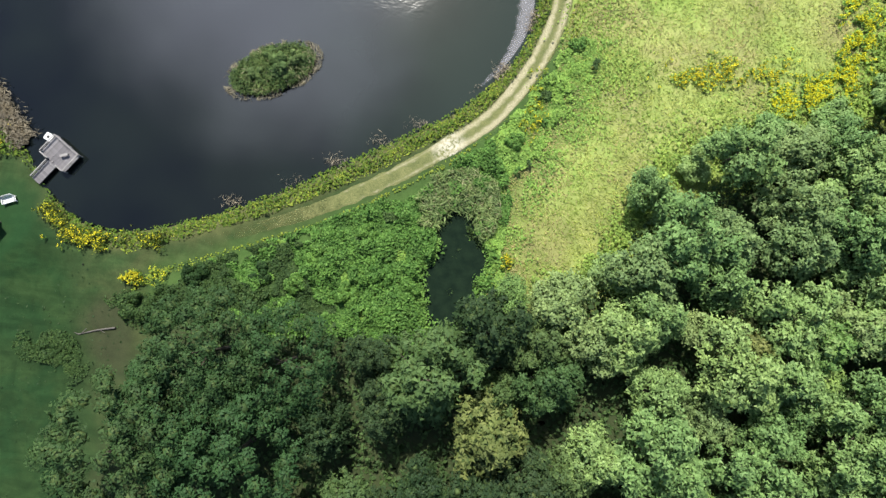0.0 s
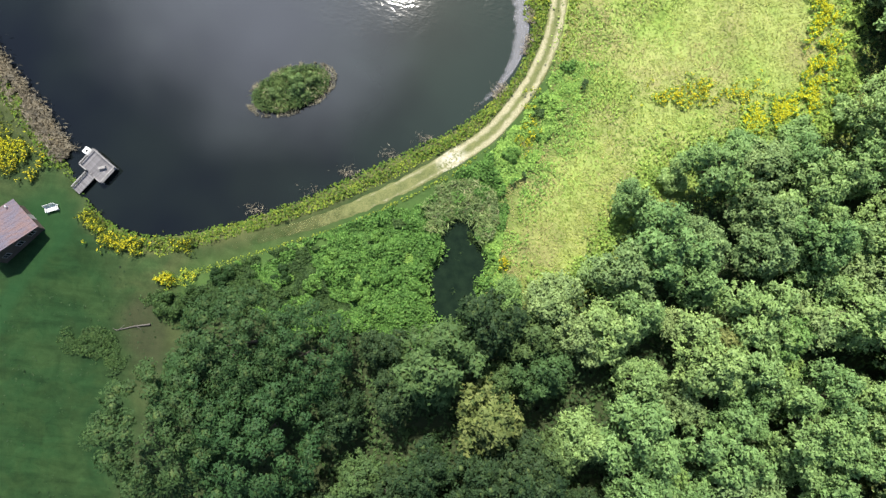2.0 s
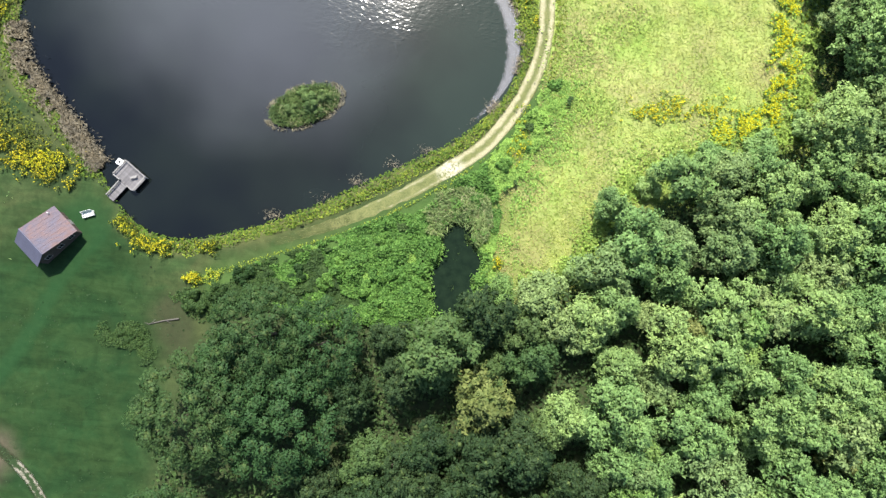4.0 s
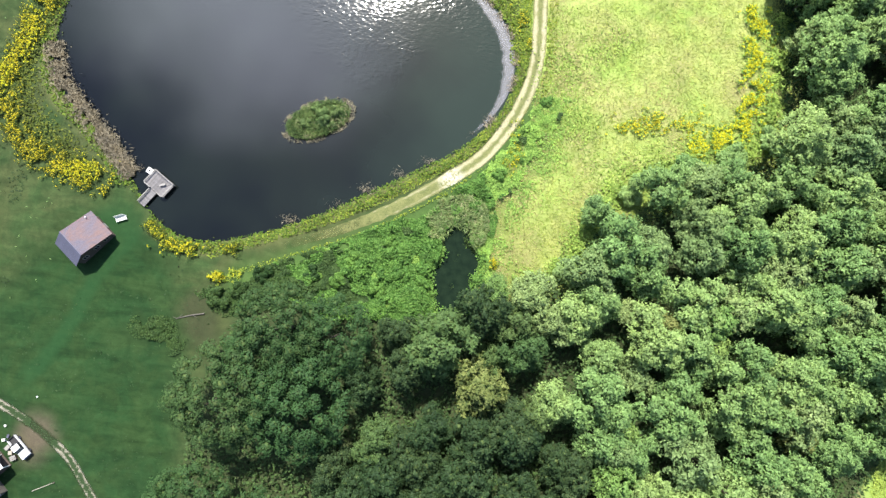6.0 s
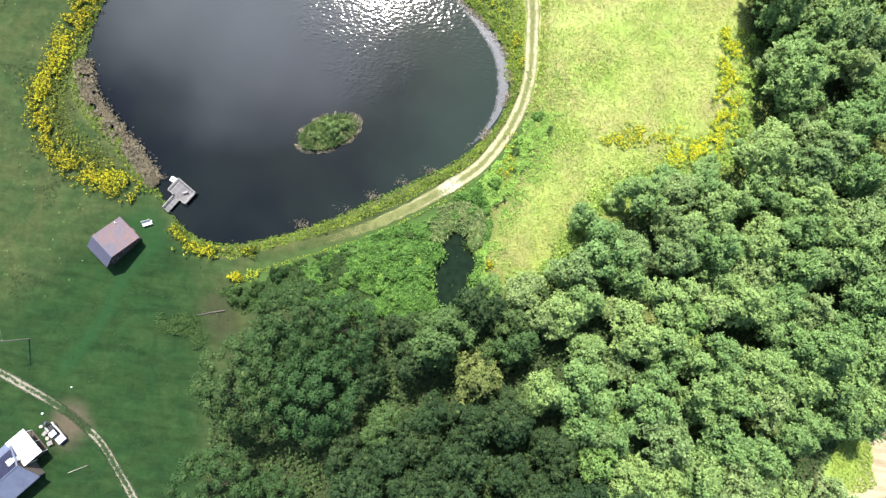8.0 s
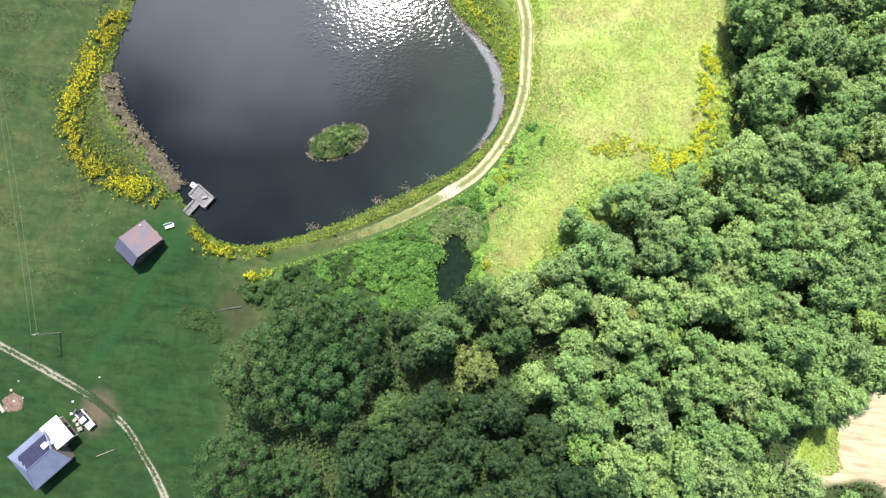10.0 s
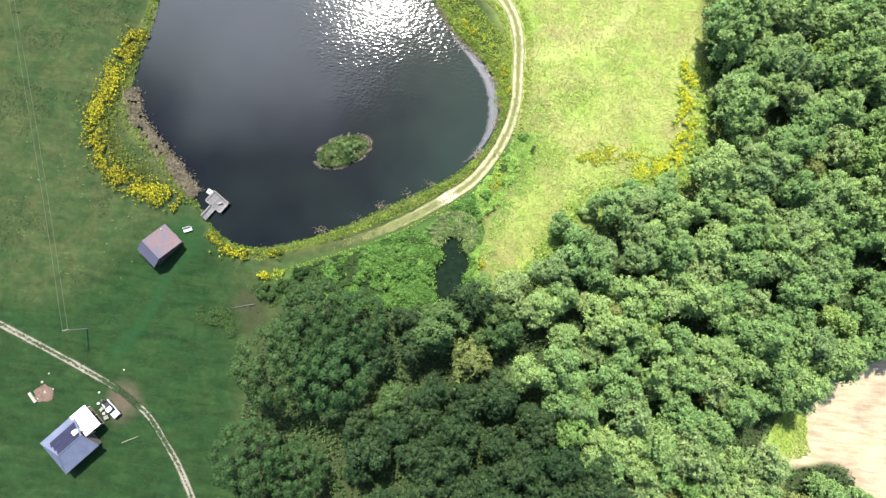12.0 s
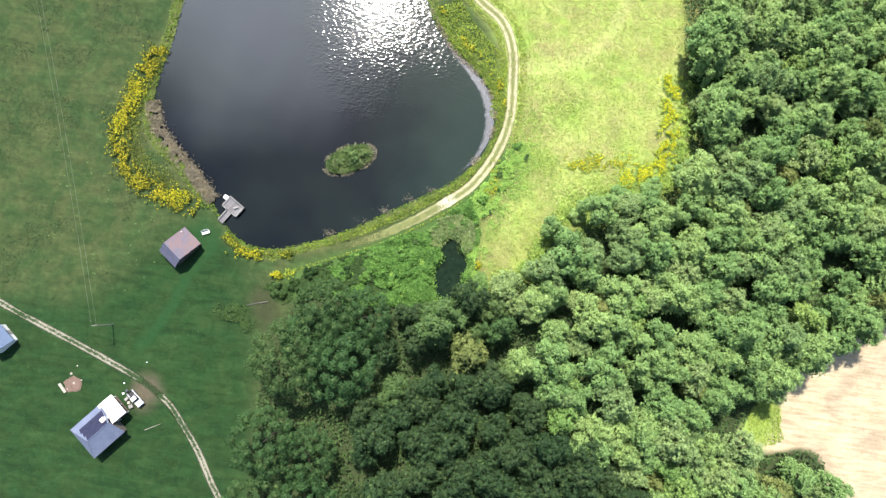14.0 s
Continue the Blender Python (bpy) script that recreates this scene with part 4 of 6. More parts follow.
# trees that stand out: place, kind and size
STAND_OUT = [(43.8, 19.7, 2, 0.85), (49.2, 21.7, 0, 0.85), (44.2, 14.7, 5, 0.85), (50.4, 17.3, 1, 0.85), (35.6, 9.2, 3, 0.8), (30.7, 14, 0, 0.95), (42.9, 6.4, 0, 0.95), (50.1, 5.9, 2, 0.9),
             (34.3, 2.8, 5, 0.55), (25.7, 8.9, 2, 0.95), (24.6, 1.6, 3, 0.9), (42.6, -1.6, 1, 0.85), (47, -1.5, 6, 0.75), (50.1, -7.7, 0, 0.9), (39.8, -11.4, 0, 0.95), (49.5, -12.4, 3, 0.75),
             (55.6, -11.3, 0, 0.85), (61.7, -10.6, 2, 0.95), (43.8, -18.6, 5, 1.0), (28.4, -11.9, 0, 1.0), (55.1, -19, 3, 0.95), (32.1, -24.1, 6, 0.9), (16.3, -4.6, 9, 0.85), (19.1, -15.5, 9, 0.8),
             (52.6, 25.8, 3, 0.85), (58.9, 27.5, 0, 0.8), (64.6, 22.6, 0, 0.9), (59.4, 18.3, 1, 0.85), (57.8, 12.7, 5, 0.8), (64.3, 8.1, 3, 0.85), (60, 4.9, 0, 0.85), (26.5, 20, 3, 0.6), (37, 25.8, 0, 0.8),
             (44.3, 26.7, 2, 0.8), (65.4, 40.2, 2, 0.85), (67.2, 34.1, 5, 0.95), (75.8, 42.6, 0, 0.95), (77.6, 33.6, 3, 0.9), (82.9, 31, 2, 0.9), (66.3, 27.7, 1, 0.8), (74.5, 19.7, 0, 0.9),
             (80.7, 23, 3, 0.9), (90.2, 42.4, 6, 1.0), (95.7, 36.4, 0, 0.95), (93.7, 25, 3, 0.8), (78.9, 10, 0, 1.0), (70.7, 15.5, 2, 0.85), (86.8, 5.9, 6, 0.9), (76.9, 1, 0, 0.95), (66.3, 0.8, 3, 0.9),
             (73.5, -6.8, 0, 0.95), (88, -31, 3, 0.8), (29.2, -5.2, 3, 0.75), (35.4, -7.2, 2, 0.65), (23, -22.5, 7, 0.7), (17.5, -28.5, 8, 0.75)]
spots = [(k, x, y, c, RNG.uniform(0, 6.28)) for x, y, k, c in STAND_OUT]
spots += [(9, 1.5, -6.6, 1.2, 0.5), (4, 9.4, -12.2, 1.25, 1.0), (7, -9.5, -14.5, 0.7, 2.0), (9, -6.5, -22, 0.8, 4.0), (7, 2.0, -20.5, 0.8, 1.0)]
for x, y in scatter(RNG, WOOD, 5.6):
    if x > 118 or y > 72 + 0.13 * (x + 20) or y < -66 + 0.12 * (x + 94):
        continue
    q = np.array([[x, y]])
    if inside(q, CLEARING)[0] or dist_line(q, CLEARING, True)[0] < 2.5:
        continue
    if any(math.hypot(x - a, y - c) < 8.2 * s + 1.5 for a, c, s in OAK_SPOTS):
        continue
    sc = RNG.uniform(0.62, 0.98)
    if any(math.hypot(x - a, y - c) < r + 2.3 * sc for a, c, r in GAPS) or inside(q, HOLLOW)[0]:
        continue
    if any(math.hypot(x - a, y - c) < 2.2 * (sc + z) for _, a, c, z, _ in spots[:len(STAND_OUT) + 5]):
        continue
    # towards the south-west pick the kinds with shade in their leaf colour
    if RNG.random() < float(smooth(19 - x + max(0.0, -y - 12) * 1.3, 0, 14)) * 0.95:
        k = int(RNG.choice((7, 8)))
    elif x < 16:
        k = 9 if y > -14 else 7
    else:
        k = int(RNG.choice(10, p=[0.28, 0.22, 0.11, 0.2, 0.03, 0.11, 0.05, 0.0, 0.0, 0.0]))
    spots.append((k, x, y, sc, RNG.uniform(0, 6.28)))
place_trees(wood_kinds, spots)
oaks = [make_tree(300, 17.0, 9.3, 3, 1.9, 105, 0.22, LEAF_OAK_SHADE, "very large dark green tree with a dense lumpy crown coloured for shade", 0, group="large dark trees", flat=0.7),
        make_tree(301, 16.5, 8.9, 3, 1.85, 105, 0.22, LEAF_OAK_SHADE, "large dark green tree with a broad rounded crown coloured for shade", 0, group="large dark trees", flat=0.7)]
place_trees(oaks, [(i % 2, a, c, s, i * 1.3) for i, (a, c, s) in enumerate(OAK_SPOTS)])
lone = make_tree(401, 9.0, 3.9, 1, 1.1, 95, 0.17, LEAF_LONE, "rounded grey-green tree at the edge of the brush", 3)
place_trees([lone], [(0, 10.3, 2.6, 0.95, 1.0)])

# ---- low growth ----


def low_growth(name, xy, mat, label, cat, size, height, seed, up=1.0, tilt=0.5, lump_size=3.2, slim=0.62):
    """Leafy ground cover: sprays of leaves at uneven height."""
    rng = np.random.default_rng(seed)
    k = len(xy)
    z = ground_z(xy)
    lump = field(xy, lump_size, seed, 2)
    c = np.column_stack([xy, z + 0.04 + height * np.clip(lump * 1.9 - 0.5, 0.05, 1.2) * rng.uniform(0.45, 1.0, k)])
    nrm = rng.normal(0, tilt, (k, 3)) + (0, 0, up)
    soft = rng.normal(0, 0.3, (k, 3)) + (0, 0, 1)
    ob = leaves(name, c, nrm, size * rng.uniform(0.6, 1.35, k), mat, rng, slim=slim, soft=soft)
    return tagged(ob, label, cat, kind="stuff")


def fuzzy(xy, poly, soft, seed, size=4.0):
    """Thins spots out towards a polygon's edge, unevenly."""
    d = dist_line(xy, poly, True)
    d = np.where(inside(xy, poly), d, -d)
    return xy[d + (field(xy, size, seed) - 0.5) * soft * 3 > 0]


def disc(rng, k):
    """Random spots in a unit disc, thinning out towards its rim."""
    a, r = rng.uniform(0, 2 * math.pi, k), rng.random(k) ** 0.8
    return np.stack([r * np.cos(a), r * np.sin(a)], 1)


def clumped(xy, seed, cut=0.45, size=2.2):
    return xy[field(xy, size, seed, 2) > cut]


rng = np.random.default_rng(5)
bp = fill(rng, BRUSH, 64)
bp = fuzzy(bp, BRUSH, 3.0, 8)
bp = bp[dist_line(bp, TRACK) > 1.75]
bp = bp[~inside(bp, HOLLOW) & ~(inside(bp, RUSHES) & (rng.random(len(bp)) < 0.6))]
dim = field(bp, 3.2, 77) + 0.35 * smooth(-bp[:, 0], 12, 30) > 0.72
sunny = (field(bp, 4, 78) + 0.5 * smooth(bp[:, 0], 3, 12) > 0.8) & ~dim
low_growth("sunny_weeds", bp[sunny], LEAF_LUSH, "yellow-green weeds among the brush by the track", "weeds", 0.2, 0.9, 49, 1.0, 0.4, 1.8)
low_growth("dark_brush", bp[dim], LEAF_DIM, "dark green brush in the weedy slope below the track", "brush", 0.18, 1.2, 50, 1.0, 0.5, 2.6)
low_growth("brambles", bp[~dim & ~sunny], LEAF_BRUSH, "dense bright green leafy brush and brambles beside the track", "brush", 0.19, 1.9, 51, 1.0, 0.55, 2.2)
bw = band(rng, np.vstack([SHORE, SHORE[:1]]), 80, 2.6, False)
bw = bw[~inside(bw, SHORE) & (dist_line(bw, TRACK) > 1.35)]
LANDING = np.array([(-60, 14.5), (-57, 15), (-52.6, 11.2), (-52, 6), (-62, 6)])
bw = bw[~inside(bw, LANDING)]
low_growth("bank_weeds", bw, LEAF_WEED, "yellow-green weeds on the pond bank", "weeds", 0.2, 0.8, 52, 1.0, 0.5, 1.8)
st = band(rng, TRACK, 110, 3.4, False)
st = st[(dist_line(st, TRACK) > 1.6) & ~inside(st, SHORE) & ~inside(st, BRUSH)]
low_growth("track_weeds", st, LEAF_WEED, "green weeds growing along the dirt track", "weeds", 0.17, 0.35, 53)
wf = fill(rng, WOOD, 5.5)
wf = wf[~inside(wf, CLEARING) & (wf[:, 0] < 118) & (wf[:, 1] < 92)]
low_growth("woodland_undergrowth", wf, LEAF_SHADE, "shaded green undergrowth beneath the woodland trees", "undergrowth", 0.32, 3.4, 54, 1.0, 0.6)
MEAD = np.array([(-4, 82), (10, 66), (14, 46), (13, 34), (6, 19), (7, 2), (22, 1), (32, 15), (42, 23), (64, 30), (64, 57), (57, 95), (0, 95)])
mg = fuzzy(fill(rng, MEAD, 24), MEAD, 2.5, 14, 3.0)
mg = mg[(dist_line(mg, TRACK) > 1.7) & ~inside(mg, HOLLOW)]
tone = field(mg, 16, 31) + 0.5 * (field(mg, 4, 32) - 0.5) - 0.2 * smooth(22 - mg[:, 0], 0, 8) * smooth(60 - mg[:, 1], 0, 15)
worn = (dist_line(mg, PATH_SIDE) < 1.5) & (rng.random(len(mg)) < 0.4)
thick = field(mg, 1.6, 33, 2) + 0.5 * rng.random(len(mg)) > 0.45
sere = field(mg, 11, 36) + 0.35 * (rng.random(len(mg)) - 0.5) > 0.6
low_growth("meadow_grass", mg[sere & ~worn & thick], GRASS_SERE, "brownish seeding grass in dry patches of the meadow", "grass", 0.2, 0.3, 91, 1.0, 0.4, 1.5, 0.22)
thick &= ~sere
low_growth("meadow_grass", mg[(tone > 0.5) & ~worn & thick], GRASS_DRY, "tall pale sunlit meadow grass going dry", "grass", 0.2, 0.26, 55, 1.0, 0.38, 1.5, 0.22)
low_growth("meadow_grass", mg[(tone <= 0.5) & ~worn & thick], GRASS_GREEN, "fresh green grass and weeds in the sunlit meadow", "grass", 0.2, 0.28, 58, 1.0, 0.38, 1.5, 0.22)
mh = fill(rng, MEAD, 2.2)
mh = mh[(field(mh, 9, 34) > 0.5) & (field(mh, 1.3, 35, 2) > 0.56) & (dist_line(mh, TRACK) > 1.7) & (dist_line(mh, PATH_SIDE) > 1.6)]
low_growth("meadow_herbs", mh, GRASS_HERB, "darker broad-leaved herbs dotted through the meadow grass", "herbs", 0.16, 0.4, 86, 1.0, 0.5, 1.4)
# darker weed clumps dotted through the meadow
cl = np.vstack([rng.normal((x, y), (sx, sy), (k, 2)) for x, y, sx, sy, k in [(19, 45, 2.6, 3.2, 900), (22, 36, 2.5, 2.5, 500), (27, 52, 3, 2, 350), (33, 28.5, 4, 2, 700), (47, 33.5, 5, 1.5, 900), (57, 41, 1.5, 4, 500)]])
low_growth("meadow_weeds", cl, LEAF_LUSH, "clumps of fresh green weeds in the meadow", "weeds", 0.2, 0.7, 59)
FIELD_W = np.array([(-125, 66), (-76, 70), (-78, 45), (-84, 30), (-78, 20), (-68, 14), (-72, 0), (-80, -14), (-100, -10), (-125, 0)])
low_growth("rough_grass", clumped(fill(rng, FIELD_W, 6.0), 21, 0.52, 7.0), GRASS_SHADE, "rough green grass of the open field", "grass", 0.16, 0.07, 56, 1.0, 0.3)
fs = clumped(fill(rng, np.array([(-100, 50), (-84, 50), (-86, 30), (-82, 16), (-68, 11), (-66, 2), (-72, -8), (-95, 0)]), 0.5), 26, 0.6, 2.5)
low_growth("seeding_grass", fs, RUSH, "pale seeding grass clumps dotted over the field", "grass", 0.2, 0.5, 90, 1.0, 0.5, 1.5, 0.3)
lg = fill(rng, np.array([(-70, -10), (-46, 2), (-38, -4), (-40, -50), (-60, -58), (-100, -58), (-105, -20), (-85, -18)]), 1.0)
lg = clumped(lg[(dist_line(lg, DRIVE) > 1.5)], 22, 0.5, 5.0)
low_growth("lawn_tufts", lg, GRASS_SHADE, "uneven tufts in the mown green lawn", "grass", 0.15, 0.05, 57, 1.0, 0.3)
cg = fuzzy(fill(rng, np.array([(72, -4), (97, -4), (97, -32), (72, -32)]), 26), np.array([(82, -12), (85.5, -12.5), (86.6, -18), (88.4, -24), (84, -26), (79, -24.5), (79, -19)]), 1.0, 4, 3.0)
low_growth("clearing_grass", cg, GRASS_GREEN, "bright green grass patch at the edge of the bare field", "grass", 0.2, 0.4, 60)


def goldenrod(xy, label, seed, tall=0.9, bloom=4, green=None, plume=0.1):
    """Stands of goldenrod: leafy stems with yellow plumes on top."""
    rng = np.random.default_rng(seed)
    z = ground_z(xy)
    k = len(xy)
    h = tall * rng.uniform(0.6, 1.15, k)
    stand = tagged(new("goldenrod"), label, "goldenrod", kind="stuff")
    g = np.repeat(np.column_stack([xy, z + h * 0.62]), 6, 0) + rng.normal(0, 0.24, (k * 6, 3)) * (1, 1, 0.8)
    leaves("foliage", g, rng.normal(0, 0.5, (k * 6, 3)) + (0, 0, 1), 0.18 * rng.uniform(0.7, 1.3, k * 6), green or LEAF_WEED, rng, parent=stand)
    f = np.repeat(np.column_stack([xy, z + h]), bloom, 0) + rng.normal(0, 0.13, (k * bloom, 3)) * (1, 1, 0.5)
    leaves("flowers", f, rng.normal(0, 0.5, (k * bloom, 3)) + (0, 0, 1), plume * rng.uniform(0.6, 1.4, k * bloom), GOLD, rng, parent=stand)
    return stand


gl = spline([(-76.4, 54), (-79.8, 44), (-82.4, 35.5), (-81.8, 27), (-77, 20.2), (-69.5, 16.8), (-60.5, 14.9)], 6)
goldenrod(clumped(band(rng, gl + np.array([0.7, 0.3]), 52, 2.2), 1, 0.4, 1.7), "tall goldenrod coming into bloom along the reedy bank", 61, 0.9, 4, LEAF_WEED_SHADE, 0.09)
goldenrod(np.vstack([rng.normal((-65.5, 16.6), (2.0, 1.1), (110, 2)), rng.normal((-79.6, 41.5), (1.0, 3.0), (110, 2)), rng.normal((-82.3, 33), (0.9, 2.4), (60, 2))]), "dense bright goldenrod clumps in full bloom on the bank", 88, 1.0, 8, LEAF_WEED_SHADE, 0.1)
gl2 = spline([(-78.5, 46), (-79.5, 36), (-78, 27), (-72, 22), (-66, 18.5)], 6)
low_growth("bank_brush", band(rng, gl2, 80, 2.6), LEAF_WEED_SHADE, "yellow-green brush between the goldenrod and the reeds", "brush", 0.2, 0.9, 63, 1.0, 0.5, 2.0)
gm = spline([(-52.3, 9), (-49.8, 7.0), (-45.6, 5.0), (-40, 5.2), (-35, 6.8)], 6)
goldenrod(clumped(band(rng, gm, 26, 0.9), 2, 0.42, 1.4), "yellow goldenrod at the rounded pond corner", 62, 0.9, 2, LEAF_WEED_SHADE, 0.085)
goldenrod(rng.normal((-46.2, 5.3), (1.9, 0.6), (60, 2)), "dense bright goldenrod clump at the pond corner", 89, 1.0, 7)
gr = spline([(53.6, 63), (54.2, 54), (53.9, 47), (53.3, 42.5), (51.6, 38.4), (47, 36), (42.8, 34.5)], 6)
goldenrod(clumped(band(rng, gr, 46, 2.0), 3, 0.46, 1.6), "bright yellow goldenrod strip at the meadow edge", 68, 0.9, 11, LEAF_LUSH)
goldenrod(clumped(np.vstack([rng.normal((37.3, 39), (1.6, 1.0), (150, 2)), rng.normal((32.5, 36.8), (2.2, 0.9), (150, 2)), rng.normal((42.5, 39.3), (2.5, 1.5), (130, 2))]), 4, 0.46, 1.6), "scattered yellow goldenrod in the sunny meadow", 64, 0.6, 7, LEAF_LUSH)
goldenrod(rng.normal((-38.4, 0.9), (0.6, 0.5), (50, 2)), "small clump of yellow goldenrod by the track end", 65, 1.2, 9)
goldenrod(rng.normal((-35.3, 1.7), (0.9, 0.6), (14, 2)), "sparse yellow goldenrod in dark brush", 70, 1.0)
goldenrod(rng.normal((11.2, 30.5), (0.9, 2.2), (46, 2)), "sparse yellow goldenrod among weeds by the track", 75)
goldenrod(rng.normal((9.8, 9.3), (0.45, 0.6), (26, 2)), "small clump of yellow goldenrod in the grass", 66)
ge = spline([(-7, 74), (-3, 68.5), (3, 62.5), (8, 58), (10.8, 52.5), (11.4, 46)], 6)
gw = band(rng, ge + np.array([1.2, 0.6]), 150, 4.0, False)
low_growth("bank_brush", gw[dist_line(gw, TRACK) > 1.45], LEAF_WEED, "yellow-green weeds between the pond and the track", "brush", 0.2, 0.6, 74, 1.0, 0.5, 2.0)
goldenrod(clumped(band(rng, ge, 14, 1.0), 5, 0.5), "yellow goldenrod on the far pond bank", 67)


def reeds(xy, label, seed, tall=1.5, mat=None, slim=0.2):
    """Dry reeds: long thin leaning blades."""
    rng = np.random.default_rng(seed)
    k = len(xy)
    z = np.maximum(ground_z(xy), -0.4)
    h = tall * rng.uniform(0.5, 1.1, k)
    c = np.column_stack([xy, z + h * 0.55])
    nrm = np.column_stack([rng.normal(0, 1, (k, 2)), rng.uniform(0.35, 1.0, k)])
    soft = rng.normal(0, 0.35, (k, 3)) + (0, 0, 1)
    ob = leaves("reeds", c, nrm, h * 0.34, mat or REED, rng, slim=slim, fold=0.03, soft=soft)
    return tagged(ob, label, "reeds", kind="stuff")


rl = spline([(-75.2, 40), (-73.2, 34), (-69.6, 29.6), (-65.4, 25.8), (-61.4, 22), (-56.6, 16.8)], 6)
reeds(clumped(band(rng, rl, 480, 1.35), 92, 0.26, 1.6), "dry brown reeds standing in the pond margin", 71, 1.1)
el = spline([(-9.5, 73), (-2.9, 63), (3.6, 57.8), (8.2, 52.4), (9.8, 47.2), (9.3, 41), (6.6, 35.2), (1.6, 29.8)], 8)
reeds(clumped(band(rng, el, 70, 0.6), 6, 0.5, 2.5), "pale dead reeds along the eastern pond edge", 72, 0.9, REED_GREY, 0.14)
tw = np.vstack([rng.normal((x, y), (sx, 0.45), (k, 2)) for x, y, sx, k in [(-14.2, 19.7, 1.1, 130), (-27.2, 12.4, 0.9, 90), (-4.2, 26.2, 0.8, 70), (6.3, 35.6, 0.7, 110), (-8.7, 23.2, 0.8, 60), (-20, 16.3, 0.8, 40)]])
ew = band(rng, np.array([(58.6, 62.0), (58, 46), (56.5, 37.5), (51, 33.5), (42, 30.8), (31, 25.5), (27, 19.5), (22, 9.5), (14, 5)]), 130, 2.4)
ew = ew[field(ew, 3.0, 91, 2) > 0.36]
bf = band(rng, np.array([(18.5, 41.0), (19, 37), (17.3, 32), (15.3, 26), (10.8, 20.5), (9.8, 15), (9.5, 9)]), 110, 3.2)
bf = bf[field(bf, 2.4, 93, 2) > 0.42]
low_growth("edge_weeds", bf, LEAF_LUSH, "low bright green weeds where the brush meets the meadow", "weeds", 0.17, 0.6, 80, 1.0, 0.4, 1.6)
low_growth("edge_weeds", ew, LEAF_LUSH, "fresh green weeds between the meadow and the wood", "weeds", 0.22, 1.5, 79, 1.0, 0.5, 1.9)
reeds(tw, "grey dead twigs and reeds at the dam's waterline", 73, 1.1, REED_GREY, 0.1)

# rushes round the hollow, and sedge and dead leaves in it
ru = fuzzy(fill(rng, RUSHES, 60), RUSHES, 0.8, 17, 2.0)
ru = ru[~inside(ru, HOLLOW) | (rng.random(len(ru)) < 0.25)]
reeds(ru[: len(ru) * 4 // 5], "grey-green rushes leaning round the dark hollow", 76, 1.9, RUSH, 0.13)
reeds(ru[len(ru) * 4 // 5:], "dry pale rushes leaning round the dark hollow", 77, 1.7, RUSH_DRY, 0.1)
pe = band(rng, np.vstack([HOLLOW, HOLLOW[:1]]), 60, 0.8)
low_growth("bog_fringe", pe[(pe[:, 1] < 11)], LEAF_BRUSH, "leafy green brush leaning over the dark hollow's edge", "brush", 0.2, 1.5, 87, 1.0, 0.6, 1.4)
low_growth("sedge", clumped(fill(rng, HOLLOW, 22), 23, 0.4, 2.4), LEAF_SCRUB, "dark sedge standing in the dark hollow", "sedge", 0.2, 0.6, 78, 1.0, 0.6, 1.5)
low_growth("leaf_litter", clumped(fill(rng, HOLLOW, 1.2), 24, 0.56, 1.8), REED_GREY, "pale dead leaves lying in the dark hollow", "leaf litter", 0.12, 0.05, 85, 1.0, 0.1)

# ---- shrubs ----


def make_shrub(seed, height, radius, lobes, per, size, mat, label):
    """A low bush: many leaf lobes on short branching stems."""
    rng = np.random.default_rng(seed)
    bush = empty("shrub", Matrix(), label, "shrub")
    bm = bmesh.new()
    pts, nrm, siz, sof = [], [], [], []
    for k in range(lobes):
        a, r = rng.uniform(0, 6.28), radius * math.sqrt(rng.uniform(0, 1)) * 0.8
        c = np.array([r * math.cos(a), r * math.sin(a), height * rng.uniform(0.35, 0.8) * (1 - 0.35 * r / radius)])
        if k < 9:
            tube(bm, (0.1 * math.cos(a), 0.1 * math.sin(a), -0.05), tuple(c), 0.05, 0.015, 5)
        d = dirs(rng, per)
        d[:, 2] = np.where(rng.random(per) < 0.8, np.abs(d[:, 2]), d[:, 2])
        lr = radius * rng.uniform(0.24, 0.4)
        pts.append(c + d * lr * rng.uniform(0.6, 1.05, (per, 1)))
        nrm.append(d + (0, 0, 0.5) + rng.normal(0, 0.4, (per, 3)))
        sof.append(d + (0, 0, 0.2) + rng.normal(0, 0.15, (per, 3)))
        siz.append(size * rng.uniform(0.6, 1.3, per))
    part("stems", bm, BARK, bush)
    leaves("foliage", np.concatenate(pts), np.concatenate(nrm), np.concatenate(siz), mat, rng, parent=bush, soft=np.concatenate(sof))
    return bush


shrubs = [make_shrub(500, 1.6, 2.3, 18, 110, 0.17, LEAF_DIM, "dark green scrubby bush on the lawn edge"),
          make_shrub(501, 1.2, 1.7, 14, 100, 0.16, LEAF_DIM, "low dark green scrub bush in rough grass"),
          make_shrub(502, 1.6, 1.8, 16, 110, 0.17, LEAF_BRUSH, "leafy bright green bush in the brush"),
          make_shrub(503, 2.6, 2.6, 22, 130, 0.18, LEAF_WOOD, "pale green bush at the foot of the wood")]
